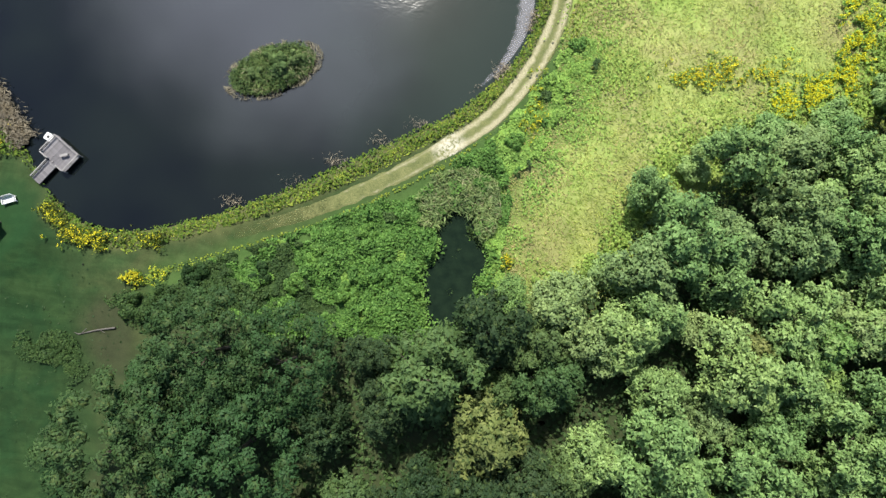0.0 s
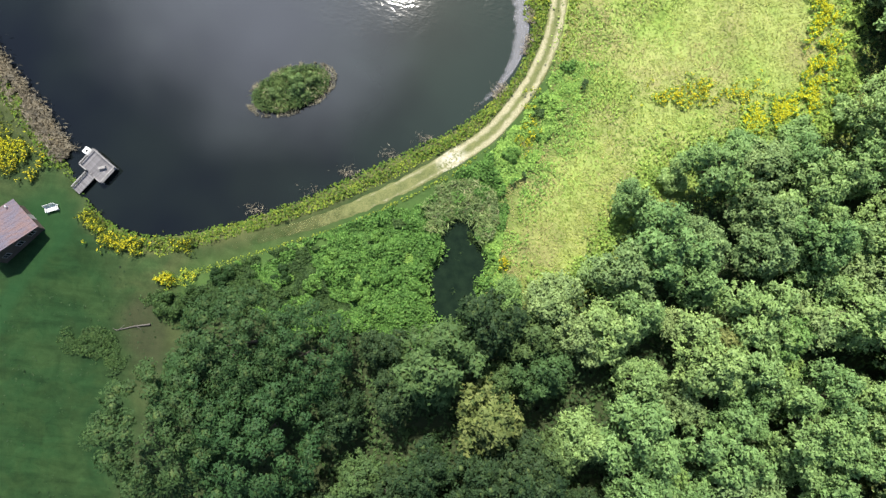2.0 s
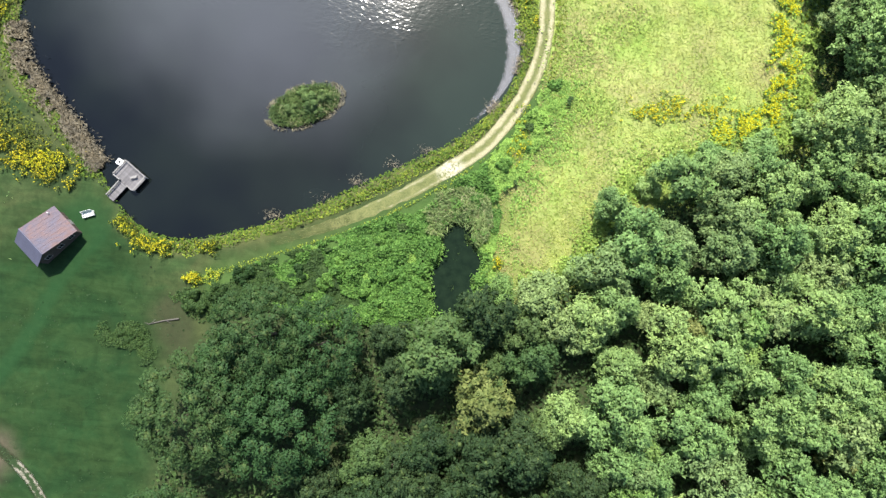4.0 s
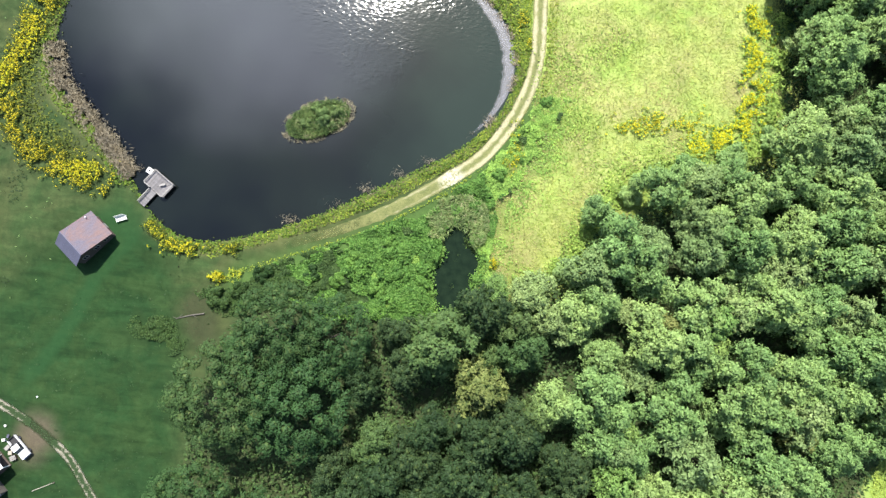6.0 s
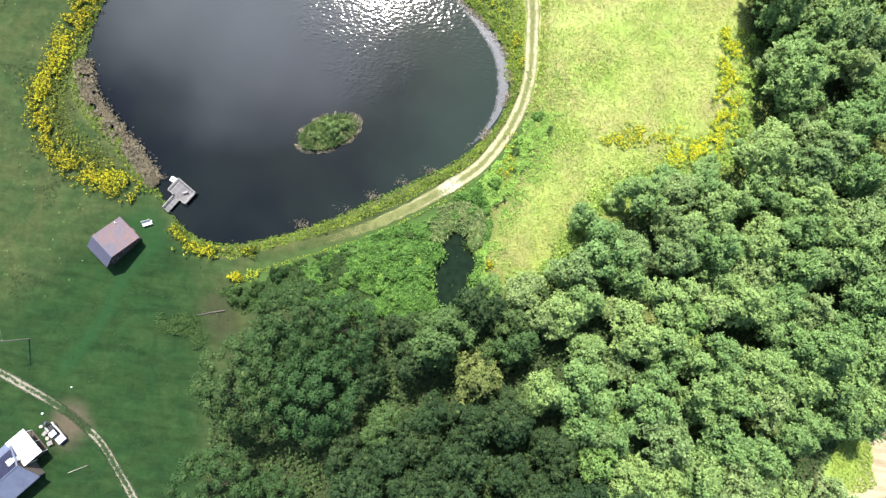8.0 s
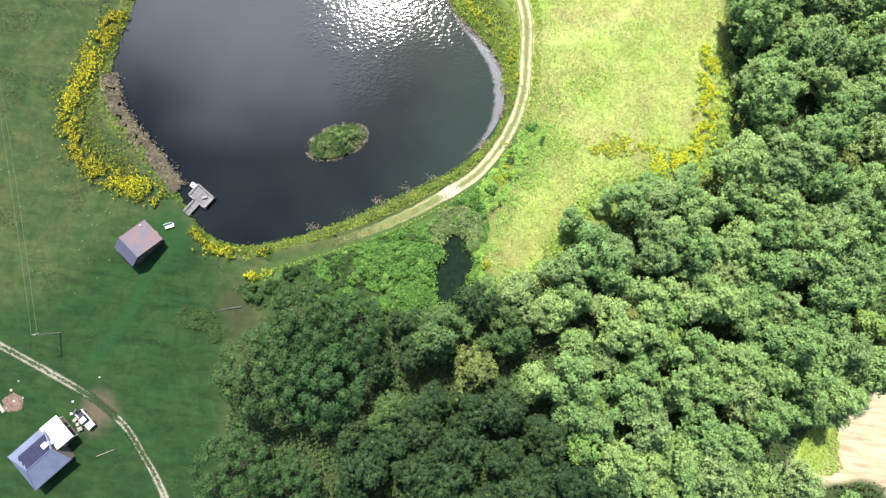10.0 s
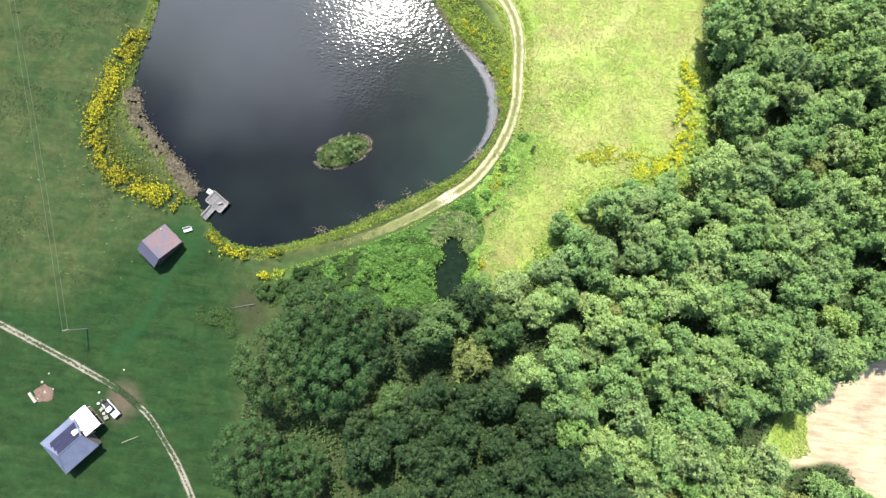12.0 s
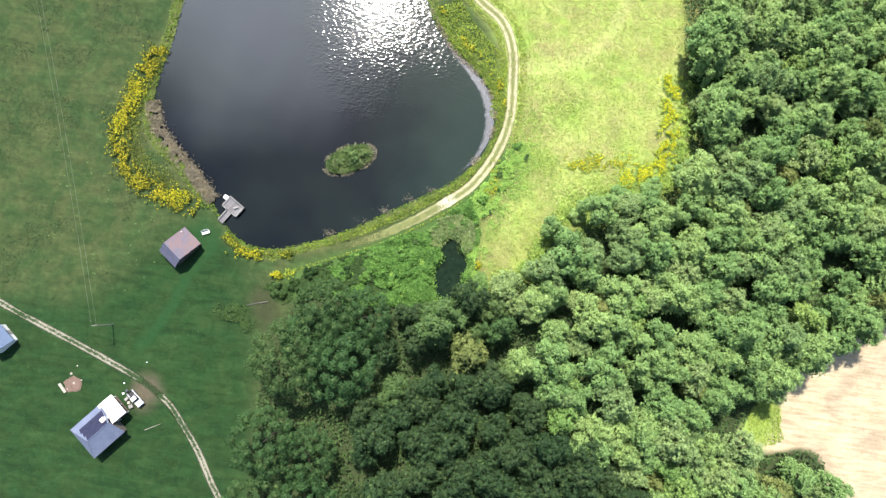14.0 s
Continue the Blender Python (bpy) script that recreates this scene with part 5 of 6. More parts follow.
place_trees(shrubs, [
    (1, -47.5, -9.3, 0.8, 0.3), (1, -37.5, -3.0, 1.2, 3.0),
    (0, -34, -1.0, 0.8, 1.9), (1, -30.5, 2.4, 1.0, 4.0), (1, -22, 3.4, 0.9, 5.0),
    (2, -14.5, 7.2, 1.0, 1.4), (2, -9, 10.5, 0.9, 2.4), (2, -6.5, 5.5, 1.1, 3.1), (2, -17, 2.8, 0.9, 0.9), (2, 5.4, 18.8, 0.8, 2.0), (2, 9.0, 25.0, 0.8, 4.4),
    (2, -2.5, 4.0, 1.0, 1.0), (2, -10.5, 2.2, 1.0, 2.9),
    (3, 33, 24.5, 1.0, 1.0), (3, 43, 30.5, 1.1, 2.0), (3, 50.5, 33.5, 1.1, 3.0), (3, 29.5, 18.5, 1.0, 4.0), (3, 22.5, 8.8, 0.9, 5.0), (3, 16.5, 5.5, 0.9, 0.5), (3, 57.5, 37.5, 1.0, 1.5), (3, 37.5, 28, 0.9, 2.5)])

sc = np.vstack([disc(rng, k) * (sx * 1.9, sy * 1.9) + (x, y) for x, y, sx, sy, k in [(-47, -9.5, 1.7, 1.3, 2200), (-44.5, -11.5, 1.2, 1.2, 1200), (-50.5, -9.5, 1.2, 1.1, 500), (-39, -2.2, 1.6, 0.8, 1000), (-36.5, -3.5, 1.4, 1.4, 900)]])
low_growth("scrub", clumped(sc, 25, 0.34, 2.0), LEAF_DIM, "patches of dark green scrub at the lawn's edge", "scrub", 0.15, 0.6, 69, 1.0, 0.5, 2.0)

# ---- island ----


def build_island():
    bm = bmesh.new()
    rings, seg = 6, 28
    vs = []
    for j in range(rings + 1):
        t = j / rings
        row = []
        for i in range(seg):
            a = 2 * math.pi * i / seg
            w = 1 + 0.09 * math.sin(3 * a + 1) + 0.06 * math.sin(5 * a)
            row.append(bm.verts.new((6.6 * w * t * math.cos(a), 3.5 * w * t * math.sin(a), 0.35 * (1 - t * t) - 0.55 * t ** 4)))
        vs.append(row)
    for j in range(rings):
        for i in range(seg):
            q = (vs[j][i], vs[j + 1][i], vs[j + 1][(i + 1) % seg], vs[j][(i + 1) % seg])
            if j:
                bm.faces.new(q)
    bm.faces.new(vs[1])
    isl = part("island", bm, mat_plain("island_soil", (0.06, 0.06, 0.025), (0.15, 0.14, 0.06), 0.8, 0.95))
    isl.matrix_basis = pose(-24.9, 31.4, -0.15, 0, 0, 28)
    return tagged(isl, "small oval island of soil in the pond", "island", kind="structure")


build_island()


def on_island(rng, k, inner, outer):
    a = rng.uniform(0, 2 * math.pi, k)
    r = np.sqrt(rng.uniform(inner ** 2, outer ** 2, k))
    x, y = 6.5 * r * np.cos(a), 3.5 * r * np.sin(a)
    c, s = math.cos(radians(28)), math.sin(radians(28))
    return np.stack([-24.9 + c * x - s * y, 31.4 + s * x + c * y], 1), r


def island_growth(name, k, inner, outer, mat, label, cat, size, tall, seed, blades=False, full=False):
    rng = np.random.default_rng(seed)
    xy, r = on_island(rng, k, inner, outer)
    if blades and not full:
        keep = (field(xy, 2.0, 6, 2) > 0.5) | (xy[:, 0] > -20.8)
        xy, r = xy[keep], r[keep]
        k = len(xy)
    top = tall * (1 - 0.55 * r ** 3) * (0.35 + 0.8 * field(xy, 2.2, seed, 2)) * rng.uniform(0.5, 1, k)
    c = np.column_stack([xy, 0.05 + top - 0.25 * r])
    if blades:
        nrm = np.column_stack([rng.normal(0, 1, (k, 2)), rng.uniform(0.3, 1, k)])
        ob = leaves(name, c, nrm, size * rng.uniform(0.7, 1.4, k), mat, rng, slim=0.12, fold=0.03, soft=rng.normal(0, 0.35, (k, 3)) + (0, 0, 1))
    else:
        ob = leaves(name, c, rng.normal(0, 0.5, (k, 3)) + (0, 0, 1), size * rng.uniform(0.6, 1.3, k), mat, rng)
    return tagged(ob, label, cat, kind="stuff")


island_growth("island_brush", 1500, 0.0, 0.9, LEAF_DIM, "dark green undergrowth on the pond island", "brush", 0.22, 1.3, 83)
island_growth("island_brush", 3200, 0.0, 0.95, LEAF_ISLE, "olive green sedge covering the pond island", "sedge", 0.4, 1.3, 81, True, True)
island_growth("reeds", 2000, 0.82, 1.1, REED_GREY, "pale dead reeds around the island's edge", "reeds", 0.3, 0.8, 82, True)
island_growth("reeds", 1100, 0.2, 0.9, RUSH_DRY, "dry grass stems among the island's brush", "reeds", 0.34, 1.5, 84, True)
isl_bush = make_shrub(504, 2.2, 1.9, 14, 90, 0.17, LEAF_ISLE, "green bush growing on the pond island")
for i, (x, y, s) in enumerate([(-23.5, 31.6, 1.0), (-26.5, 30.2, 0.8), (-21.8, 33.2, 0.8), (-25.4, 33, 0.75), (-22.6, 30.4, 0.6)]):
    m = pose(x, y, 0.05, 0, 0, i * 70)
    b_ob = isl_bush if i == 0 else copy_thing(isl_bush, m)
    b_ob.matrix_basis = m
    b_ob.scale = (s, s, s)

# ---- cabin by the pond ----


def seams(bm, x0, x1, z0, z1, y0, y1, step, up=0.05):
    """Raised seams up a roof slope that runs from (x0, z0) to (x1, z1)."""
    y = y0 + step / 2
    while y < y1:
        v = [bm.verts.new(p) for p in ((x0, y - 0.03, z0), (x1, y - 0.03, z1), (x1, y, z1 + up), (x0, y, z0 + up), (x0, y + 0.03, z0), (x1, y + 0.03, z1))]
        bm.faces.new((v[0], v[1], v[2], v[3]))
        bm.faces.new((v[3], v[2], v[5], v[4]))
        y += step


def window_at(parent, x, y, z, w, h, along_x, name="window"):
    """A window: frame with a dark pane set in it."""
    bm = bmesh.new()
    d = 0.05
    bars = [(-w / 2 - 0.07, w / 2 + 0.07, h / 2, h / 2 + 0.07), (-w / 2 - 0.07, w / 2 + 0.07, -h / 2 - 0.07, -h / 2), (-w / 2 - 0.07, -w / 2, -h / 2, h / 2), (w / 2, w / 2 + 0.07, -h / 2, h / 2), (-0.025, 0.025, -h / 2, h / 2)]
    for a0, a1, z0, z1 in bars:
        if along_x:
            box(bm, x + a0, x + a1, y - d, y + d, z + z0, z + z1)
        else:
            box(bm, x - d, x + d, y + a0, y + a1, z + z0, z + z1)
    fr = part(name, bm, WOOD_GREY, parent, "grey window frame")
    bm = bmesh.new()
    if along_x:
        box(bm, x - w / 2, x + w / 2, y - 0.02, y + 0.02, z - h / 2, z + h / 2)
    else:
        box(bm, x - 0.02, x + 0.02, y - w / 2, y + w / 2, z - h / 2, z + h / 2)
    part("pane", bm, GLASS_DARK, fr)


def shell(x0, x1, y0, y1, z1, t, mat, parent):
    """Four walls with thickness, butted end to end."""
    for a in ((x0, x1, y0, y0 + t), (x0, x1, y1 - t, y1), (x0, x0 + t, y0 + t, y1 - t), (x1 - t, x1, y0 + t, y1 - t)):
        part("wall", box(bmesh.new(), a[0], a[1], a[2], a[3], -0.1, z1), mat, parent)


def gable(parent, mat, x0, x1, xr, y, z0, z1, t):
    """The wall triangle under a ridge."""
    bm = bmesh.new()
    a = [bm.verts.new(p) for p in ((x0, y, z0), (x1, y, z0), (xr, y, z1))]
    b = [bm.verts.new(p) for p in ((x0, y + t, z0), (x1, y + t, z0), (xr, y + t, z1))]
    bm.faces.new(a)
    bm.faces.new(b[::-1])
    for i in range(3):
        bm.faces.new((a[i], b[i], b[(i + 1) % 3], a[(i + 1) % 3]))
    bmesh.ops.recalc_face_normals(bm, faces=bm.faces[:])
    part("gable", bm, mat, parent)


# local x runs along the 8 m side, towards the pond; y across
cab = empty("cabin", pose(-61.75, 4.55, 0, 0, 0, 51.5), "small dark wooden cabin with a rusty metal roof beside the pond", "cabin")
shell(-3.6, 3.6, -2.35, 2.35, 2.35, 0.14, WOOD_DARK, cab)
CR = -1.5
gable(cab, WOOD_DARK, -3.6, 3.6, CR, -2.35, 2.35, 3.85, 0.14)
gable(cab, WOOD_DARK, -3.6, 3.6, CR, 2.21, 2.35, 3.85, 0.14)
rs = part("roof_slope", slab(bmesh.new(), [(CR, -2.8, 4.05), (4.1, -2.8, 2.3), (4.1, 2.8, 2.3), (CR, 2.8, 4.05)], 0.07), RUST_METAL, cab, "rusty brown metal roof slope")
bm = bmesh.new()
seams(bm, CR, 4.1, 4.053, 2.303, -2.8, 2.8, 0.7, 0.015)
part("seam", bm, RUST_METAL, rs)
rs = part("roof_slope", slab(bmesh.new(), [(-4.1, -2.8, 2.3), (CR, -2.8, 4.05), (CR, 2.8, 4.05), (-4.1, 2.8, 2.3)], 0.07), GREY_METAL, cab, "blue-grey metal roof slope")
bm = bmesh.new()
seams(bm, -4.1, CR, 2.303, 4.053, -2.8, 2.8, 0.7, 0.015)
part("seam", bm, GREY_METAL, rs)
part("ridge_cap", tube(bmesh.new(), (CR, -2.82, 4.04), (CR, 2.82, 4.04), 0.08, 0.08, 8), GREY_METAL, cab)
for x in (-2.2, 0.3, 2.4):
    window_at(cab, x, -2.36, 1.45, 0.85, 0.8, True)
dr = part("door", box(bmesh.new(), 3.58, 3.66, -0.5, 0.5, 0.02, 2.05, 0.01), WOOD_GREY, cab, "weathered plank door")
part("handle", tube(bmesh.new(), (3.7, 0.36, 1.0), (3.7, 0.36, 1.14), 0.02, 0.02, 6), GREY_METAL, dr)
pipe = part("stove_pipe", tube(bmesh.new(), (2.9, 2.2, 2.6), (2.9, 2.2, 3.1), 0.08, 0.08, 10), WHITE_METAL, cab, "pale metal stove pipe")
part("cowl", tube(bmesh.new(), (2.9, 2.2, 3.1), (2.9, 2.2, 3.22), 0.13, 0.03, 10), WHITE_METAL, pipe)

# ---- dock ----
dk = empty("dock", pose(-51.4, 16.05, 0, 0, 0, -33.5), "weathered grey wooden fishing dock with a gangway and rails", "dock")
random.seed(4)


def planks(parent, x0, x1, y0, y1, z, wide, along_y, mat, name="plank"):
    """Deck boards laid side by side, sharing one mesh."""
    lo, hi = (x0, x1) if along_y else (y0, y1)
    k = int((hi - lo) / wide)
    w = (hi - lo) / k
    ln = (y1 - y0) if along_y else (x1 - x0)
    me = None
    for i in range(k):
        if me is None:
            bm = bmesh.new()
            if along_y:
                box(bm, -w / 2 + 0.008, w / 2 - 0.008, -ln / 2, ln / 2, -0.035, 0)
            else:
                box(bm, -ln / 2, ln / 2, -w / 2 + 0.008, w / 2 - 0.008, -0.035, 0)
            ob = part(name, bm, mat, parent)
            me = ob.data
        else:
            ob = new(name, me)
            ob.parent = parent
        c = lo + (i + 0.5) * w
        ob.location = (c, (y0 + y1) / 2, z) if along_y else ((x0 + x1) / 2, c, z)
        ob.location.z += random.uniform(-0.008, 0.008)


def mat_boards():
    m, n, l, b = material("dock_boards", 0.85, 0, 0.25)
    o = n.new("ShaderNodeObjectInfo")
    tc = n.new("ShaderNodeTexCoord")
    f = node_noise(n, l, 2.2, 4, 0.7, tc.outputs["Object"])
    c = node_ramp(n, l, o.outputs["Random"], [(0.0, (0.12, 0.115, 0.12)), (1.0, (0.19, 0.183, 0.188))])
    l.new(node_mix(n, l, 1.0, c, node_ramp(n, l, f, [(0.3, (0.7, 0.68, 0.66)), (0.7, (1.1, 1.1, 1.1))]), "MULTIPLY"), b.inputs["Base Color"])
    node_bump(n, l, b, f, 0.4, 0.02)
    return m


BOARDS = mat_boards()
planks(dk, -2.25, 2.25, -1.55, 1.55, 0.36, 0.19, True, BOARDS)
fr = part("frame", box(bmesh.new(), -2.2, 2.2, -1.5, 1.5, 0.12, 0.31), WOOD_DARK, dk)
for x in (-2.15, 0, 2.15):
    for y in (-1.45, 1.45):
        part("piling", tube(bmesh.new(), (x, y, -1.9), (x, y, 0.5), 0.09, 0.085, 8), WOOD_GREY, dk)
# gangway to the bank
gw = part("gangway_frame", box(bmesh.new(), -0.58, 0.74, -4.8, -1.56, 0.1, 0.3), WOOD_DARK, dk)
planks(dk, -0.62, 0.78, -4.85, -1.57, 0.352, 0.19, False, BOARDS)


def rail(parent, p, q, post_step=1.1, h=0.5):
    """A top rail and a lower rail on posts."""
    p, q = Vector(p), Vector(q)
    d = q - p
    k = max(1, round(d.length / post_step))
    ux = abs(d.x) > abs(d.y)
    r = part("railing", box(bmesh.new(), min(p.x, q.x) - 0.07, max(p.x, q.x) + 0.07, min(p.y, q.y) - 0.07, max(p.y, q.y) + 0.07, 0.36 + h, 0.36 + h + 0.045), WOOD_GREY, parent)
    for i in range(k + 1):
        c = p + d * i / k
        part("post", box(bmesh.new(), c.x - 0.045, c.x + 0.045, c.y - 0.045, c.y + 0.045, 0.34, 0.36 + h), WOOD_GREY, r)
    w = (0.0, 0.02) if ux else (0.02, 0.0)
    part("lower_rail", box(bmesh.new(), min(p.x, q.x) - w[0], max(p.x, q.x) + w[0], min(p.y, q.y) - w[1], max(p.y, q.y) + w[1], 0.56, 0.64), WOOD_GREY, r)


rail(dk, (-2.15, 1.47, 0), (2.15, 1.47, 0))
rail(dk, (2.17, -1.4, 0), (2.17, 1.3, 0))
rail(dk, (0.95, -1.47, 0), (2.0, -1.47, 0))
rail(dk, (-2.0, -1.47, 0), (-0.75, -1.47, 0))
rail(dk, (-2.17, -1.3, 0), (-2.17, 1.3, 0))
rail(dk, (-0.6, -4.6, 0), (-0.6, -1.75, 0))
bn = empty("bench", pose(-51.4, 16.05, 0.362, 0, 0, -33.5) @ pose(0.75, 0.25, 0, 0, 0, 55), "short grey wooden bench on the dock", "bench")
part("seat", box(bmesh.new(), -0.55, 0.55, -0.17, 0.17, 0.4, 0.45), WOOD_GREY, bn)
for x in (-0.45, 0.45):
    part("leg", box(bmesh.new(), x - 0.04, x + 0.04, -0.15, 0.15, 0, 0.4), WOOD_GREY, bn)
rf = empty("float_box", pose(-51.4, 16.05, -0.3, 0, 0, -33.5) @ pose(-3.0, 0.55, 0, 0, 0, 8), "white plastic float with a dark hatch beside the dock", "float")
part("hull", box(bmesh.new(), -0.6, 0.6, -0.5, 0.5, 0, 0.55, 0.06), WHITE_PAINT, rf)
part("hatch", box(bmesh.new(), -0.2, 0.14, -0.17, 0.17, 0.55, 0.58, 0.01), RUBBER, rf, "dark hatch")

# ---- white bench on the lawn ----
wb = empty("garden_bench", pose(-57.0, 8.95, 0.0, 0, 0, 24), "white painted garden bench on the mown grass", "bench")
for y in (-0.3, -0.1, 0.1, 0.3):
    part("seat_slat", box(bmesh.new(), -0.95, 0.95, y - 0.085, y + 0.085, 0.42, 0.46, 0.01), WHITE_PAINT, wb)
for z in (0.6, 0.78, 0.96):
    part("back_slat", box(bmesh.new(), -0.95, 0.75, 0.42 + (z - 0.6) * 0.3, 0.47 + (z - 0.6) * 0.3, z - 0.07, z + 0.07, 0.01), WHITE_PAINT, wb)
for x in (-0.8, 0.8):
    for y in (-0.32, 0.42):
        part("leg", box(bmesh.new(), x - 0.045, x + 0.045, y - 0.045, y + 0.045, 0, 0.42 if y < 0 else 1.02), WHITE_PAINT, wb)
    part("arm_rest", box(bmesh.new(), x - 0.06, x + 0.06, -0.42, 0.42, 0.64, 0.68, 0.01), WHITE_PAINT, wb)

# ---- house ----
# local x runs along the ridge towards the white porch; y to the north-west
hs = empty("house", pose(-73.3, -40.1, 0, 0, 0, 49), "small brown-sided house with a blue-grey metal roof on the lawn", "house")
shell(-3.7, 3.9, -3.6, 4.1, 2.7, 0.16, SIDING, hs)
RX0, RX1, RY, RZ = -1.5, 4.6, -0.5, 5.0
for nm, cs in (("roof_slope", [(-4.2, -4.1, 2.72), (4.7, -4.1, 2.72), (RX1, RY, RZ), (RX0, RY, RZ)]), ("roof_slope", [(4.6, 4.6, 2.72), (-4.2, 4.6, 2.72), (RX0, RY, RZ), (RX1, RY, RZ)]), ("roof_hip", [(-4.2, 4.6, 2.72), (-4.2, -4.1, 2.72), (RX0, RY, RZ)])):
    part(nm, slab(bmesh.new(), cs, 0.09), BLUE_METAL, hs)
part("ridge_cap", tube(bmesh.new(), (RX0, RY, RZ), (RX1, RY, RZ), 0.1, 0.1, 8), BLUE_METAL, hs)
part("hip_cap", tube(bmesh.new(), (RX0, RY, RZ), (-4.2, -4.1, 2.74), 0.07, 0.07, 6), BLUE_METAL, hs)
part("hip_cap", tube(bmesh.new(), (RX0, RY, RZ), (-4.2, 4.6, 2.74), 0.07, 0.07, 6), BLUE_METAL, hs)
bm = bmesh.new()
bmv = [bm.verts.new(p) for p in ((3.9, -3.6, 2.7), (3.9, 4.1, 2.7), (3.9, RY, 4.85), (3.75, -3.6, 2.7), (3.75, 4.1, 2.7), (3.75, RY, 4.85))]
for f in ((0, 1, 2), (5, 4, 3), (0, 3, 4, 1), (1, 4, 5, 2), (2, 5, 3, 0)):
    bm.faces.new([bmv[i] for i in f])
part("gable", bm, BRICK_RED, hs, "reddish gable end")
# dark panels just below the ridge on the north-west slope
kz = (RZ - 2.72) / (4.6 - RY)
for j in range(3):
    y0 = RY + 0.12 + j * 1.16
    first = RX0 + 0.1 - 0.42 * j
    wide = (4.3 - first) / 4
    za, zb = (RZ - (y - RY) * kz + 0.09 for y in (y0, y0 + 1.13))
    for i in range(4):
        x0 = first + i * wide
        part("solar_panel", slab(bmesh.new(), [(x0, y0, za), (x0 + wide - 0.03, y0, za), (x0 + wide - 0.03, y0 + 1.13, zb), (x0, y0 + 1.13, zb)], 0.05), PANEL_DARK, hs, "dark roof panel" if i + j == 0 else "")
for x in (-2.2, 0.2, 2.6):
    window_at(hs, x, -3.62, 1.5, 0.9, 1.0, True)
    window_at(hs, x, 4.12, 1.5, 0.9, 1.0, True)
window_at(hs, -3.72, 0.4, 1.5, 1.0, 1.0, False)
ch = part("chimney", box(bmesh.new(), 3.5, 4.4, 0.5, 1.3, 2.9, 5.0, 0.02), WHITE_PAINT, hs, "white box chimney")
part("chimney_cap", box(bmesh.new(), 3.4, 4.5, 0.4, 1.4, 5.0, 5.08), WHITE_METAL, ch)
# white porch roof
pr = empty("porch_roof", pose(-70.9, -34.6, 0, 0, 0, 49), "bright white metal porch roof on posts beside the house", "porch roof")
part("roof_sheet", slab(bmesh.new(), [(-1.75, -2.7, 3.15), (2.05, -2.7, 2.85), (2.05, 2.75, 2.85), (-1.75, 2.75, 3.15)], 0.07), WHITE_METAL, pr)
bm = bmesh.new()
seams(bm, -1.75, 2.05, 3.153, 2.853, -2.7, 2.75, 0.9, 0.035)
part("seam", bm, WHITE_METAL, pr)
for x in (1.15,):
    for y in (-2.4, 0, 2.4):
        part("post", box(bmesh.new(), x - 0.06, x + 0.06, y - 0.06, y + 0.06, -0.1, 2.8), WHITE_PAINT, pr)
for y in (-2.55, 2.6):
    part("post", box(bmesh.new(), -1.5, -1.38, y - 0.06, y + 0.06, -0.1, 3.05), WHITE_PAINT, pr)
part("porch_floor", box(bmesh.new(), -1.5, 1.3, -2.5, 2.5, 0.0, 0.18, 0.02), WOOD_DARK, pr)

# ---- pickup ----
pk = empty("pickup_truck", pose(-67.0, -32.0, 0.0, 0, 0, -40), "white pickup truck with a black bed parked by the porch", "pickup truck")
pk.scale = (0.87, 0.87, 0.87)
CAR_WHITE = mat_plain("car_paint_white", (0.5, 0.5, 0.52), (0.6, 0.6, 0.62), 1, 0.35, 0, 0.0, 0.5)
CAR_BLACK = mat_plain("truck_bed_black", (0.015, 0.015, 0.017), (0.04, 0.04, 0.042), 3, 0.7)
part("chassis", box(bmesh.new(), -2.4, 2.4, -0.8, 0.8, 0.32, 0.6), RUBBER, pk)
part("hood", box(bmesh.new(), 1.02, 2.45, -0.9, 0.9, 0.55, 1.08, 0.1), CAR_WHITE, pk)
cabp = bmesh.new()
box(cabp, -0.75, 1.02, -0.92, 0.92, 0.55, 1.12, 0.06)
cp = part("cab", cabp, CAR_WHITE, pk)
bm = bmesh.new()
vs = [bm.verts.new(p) for p in ((-0.72, -0.86, 1.1), (0.98, -0.86, 1.1), (0.98, 0.86, 1.1), (-0.72, 0.86, 1.1), (-0.6, -0.7, 1.72), (0.42, -0.7, 1.74), (0.42, 0.7, 1.74), (-0.6, 0.7, 1.72))]
for f in ((0, 1, 5, 4), (1, 2, 6, 5), (2, 3, 7, 6), (3, 0, 4, 7)):
    bm.faces.new([vs[i] for i in f])
bmesh.ops.recalc_face_normals(bm, faces=bm.faces[:])
part("windshield", bm, GLASS_DARK, cp, "dark glass all round the cab")
part("cab_roof", box(bmesh.new(), -0.66, 0.46, -0.75, 0.75, 1.72, 1.79, 0.03), CAR_WHITE, cp)
part("bed_floor", box(bmesh.new(), -2.4, -0.76, -0.78, 0.78, 0.6, 0.68), CAR_BLACK, pk, "black bed liner")
for y in (-0.9, 0.8):
    part("bed_side", box(bmesh.new(), -2.42, -0.76, y, y + 0.1, 0.55, 1.1, 0.02), CAR_WHITE, pk)
part("tailgate", box(bmesh.new(), -2.5, -2.42, -0.9, 0.9, 0.55, 1.08, 0.02), CAR_BLACK, pk)
part("tool_box", box(bmesh.new(), -1.25, -0.8, -0.78, 0.78, 0.7, 1.18, 0.03), CAR_BLACK, pk)
part("bumper", box(bmesh.new(), 2.45, 2.58, -0.88, 0.88, 0.42, 0.66, 0.03), GREY_METAL, pk)
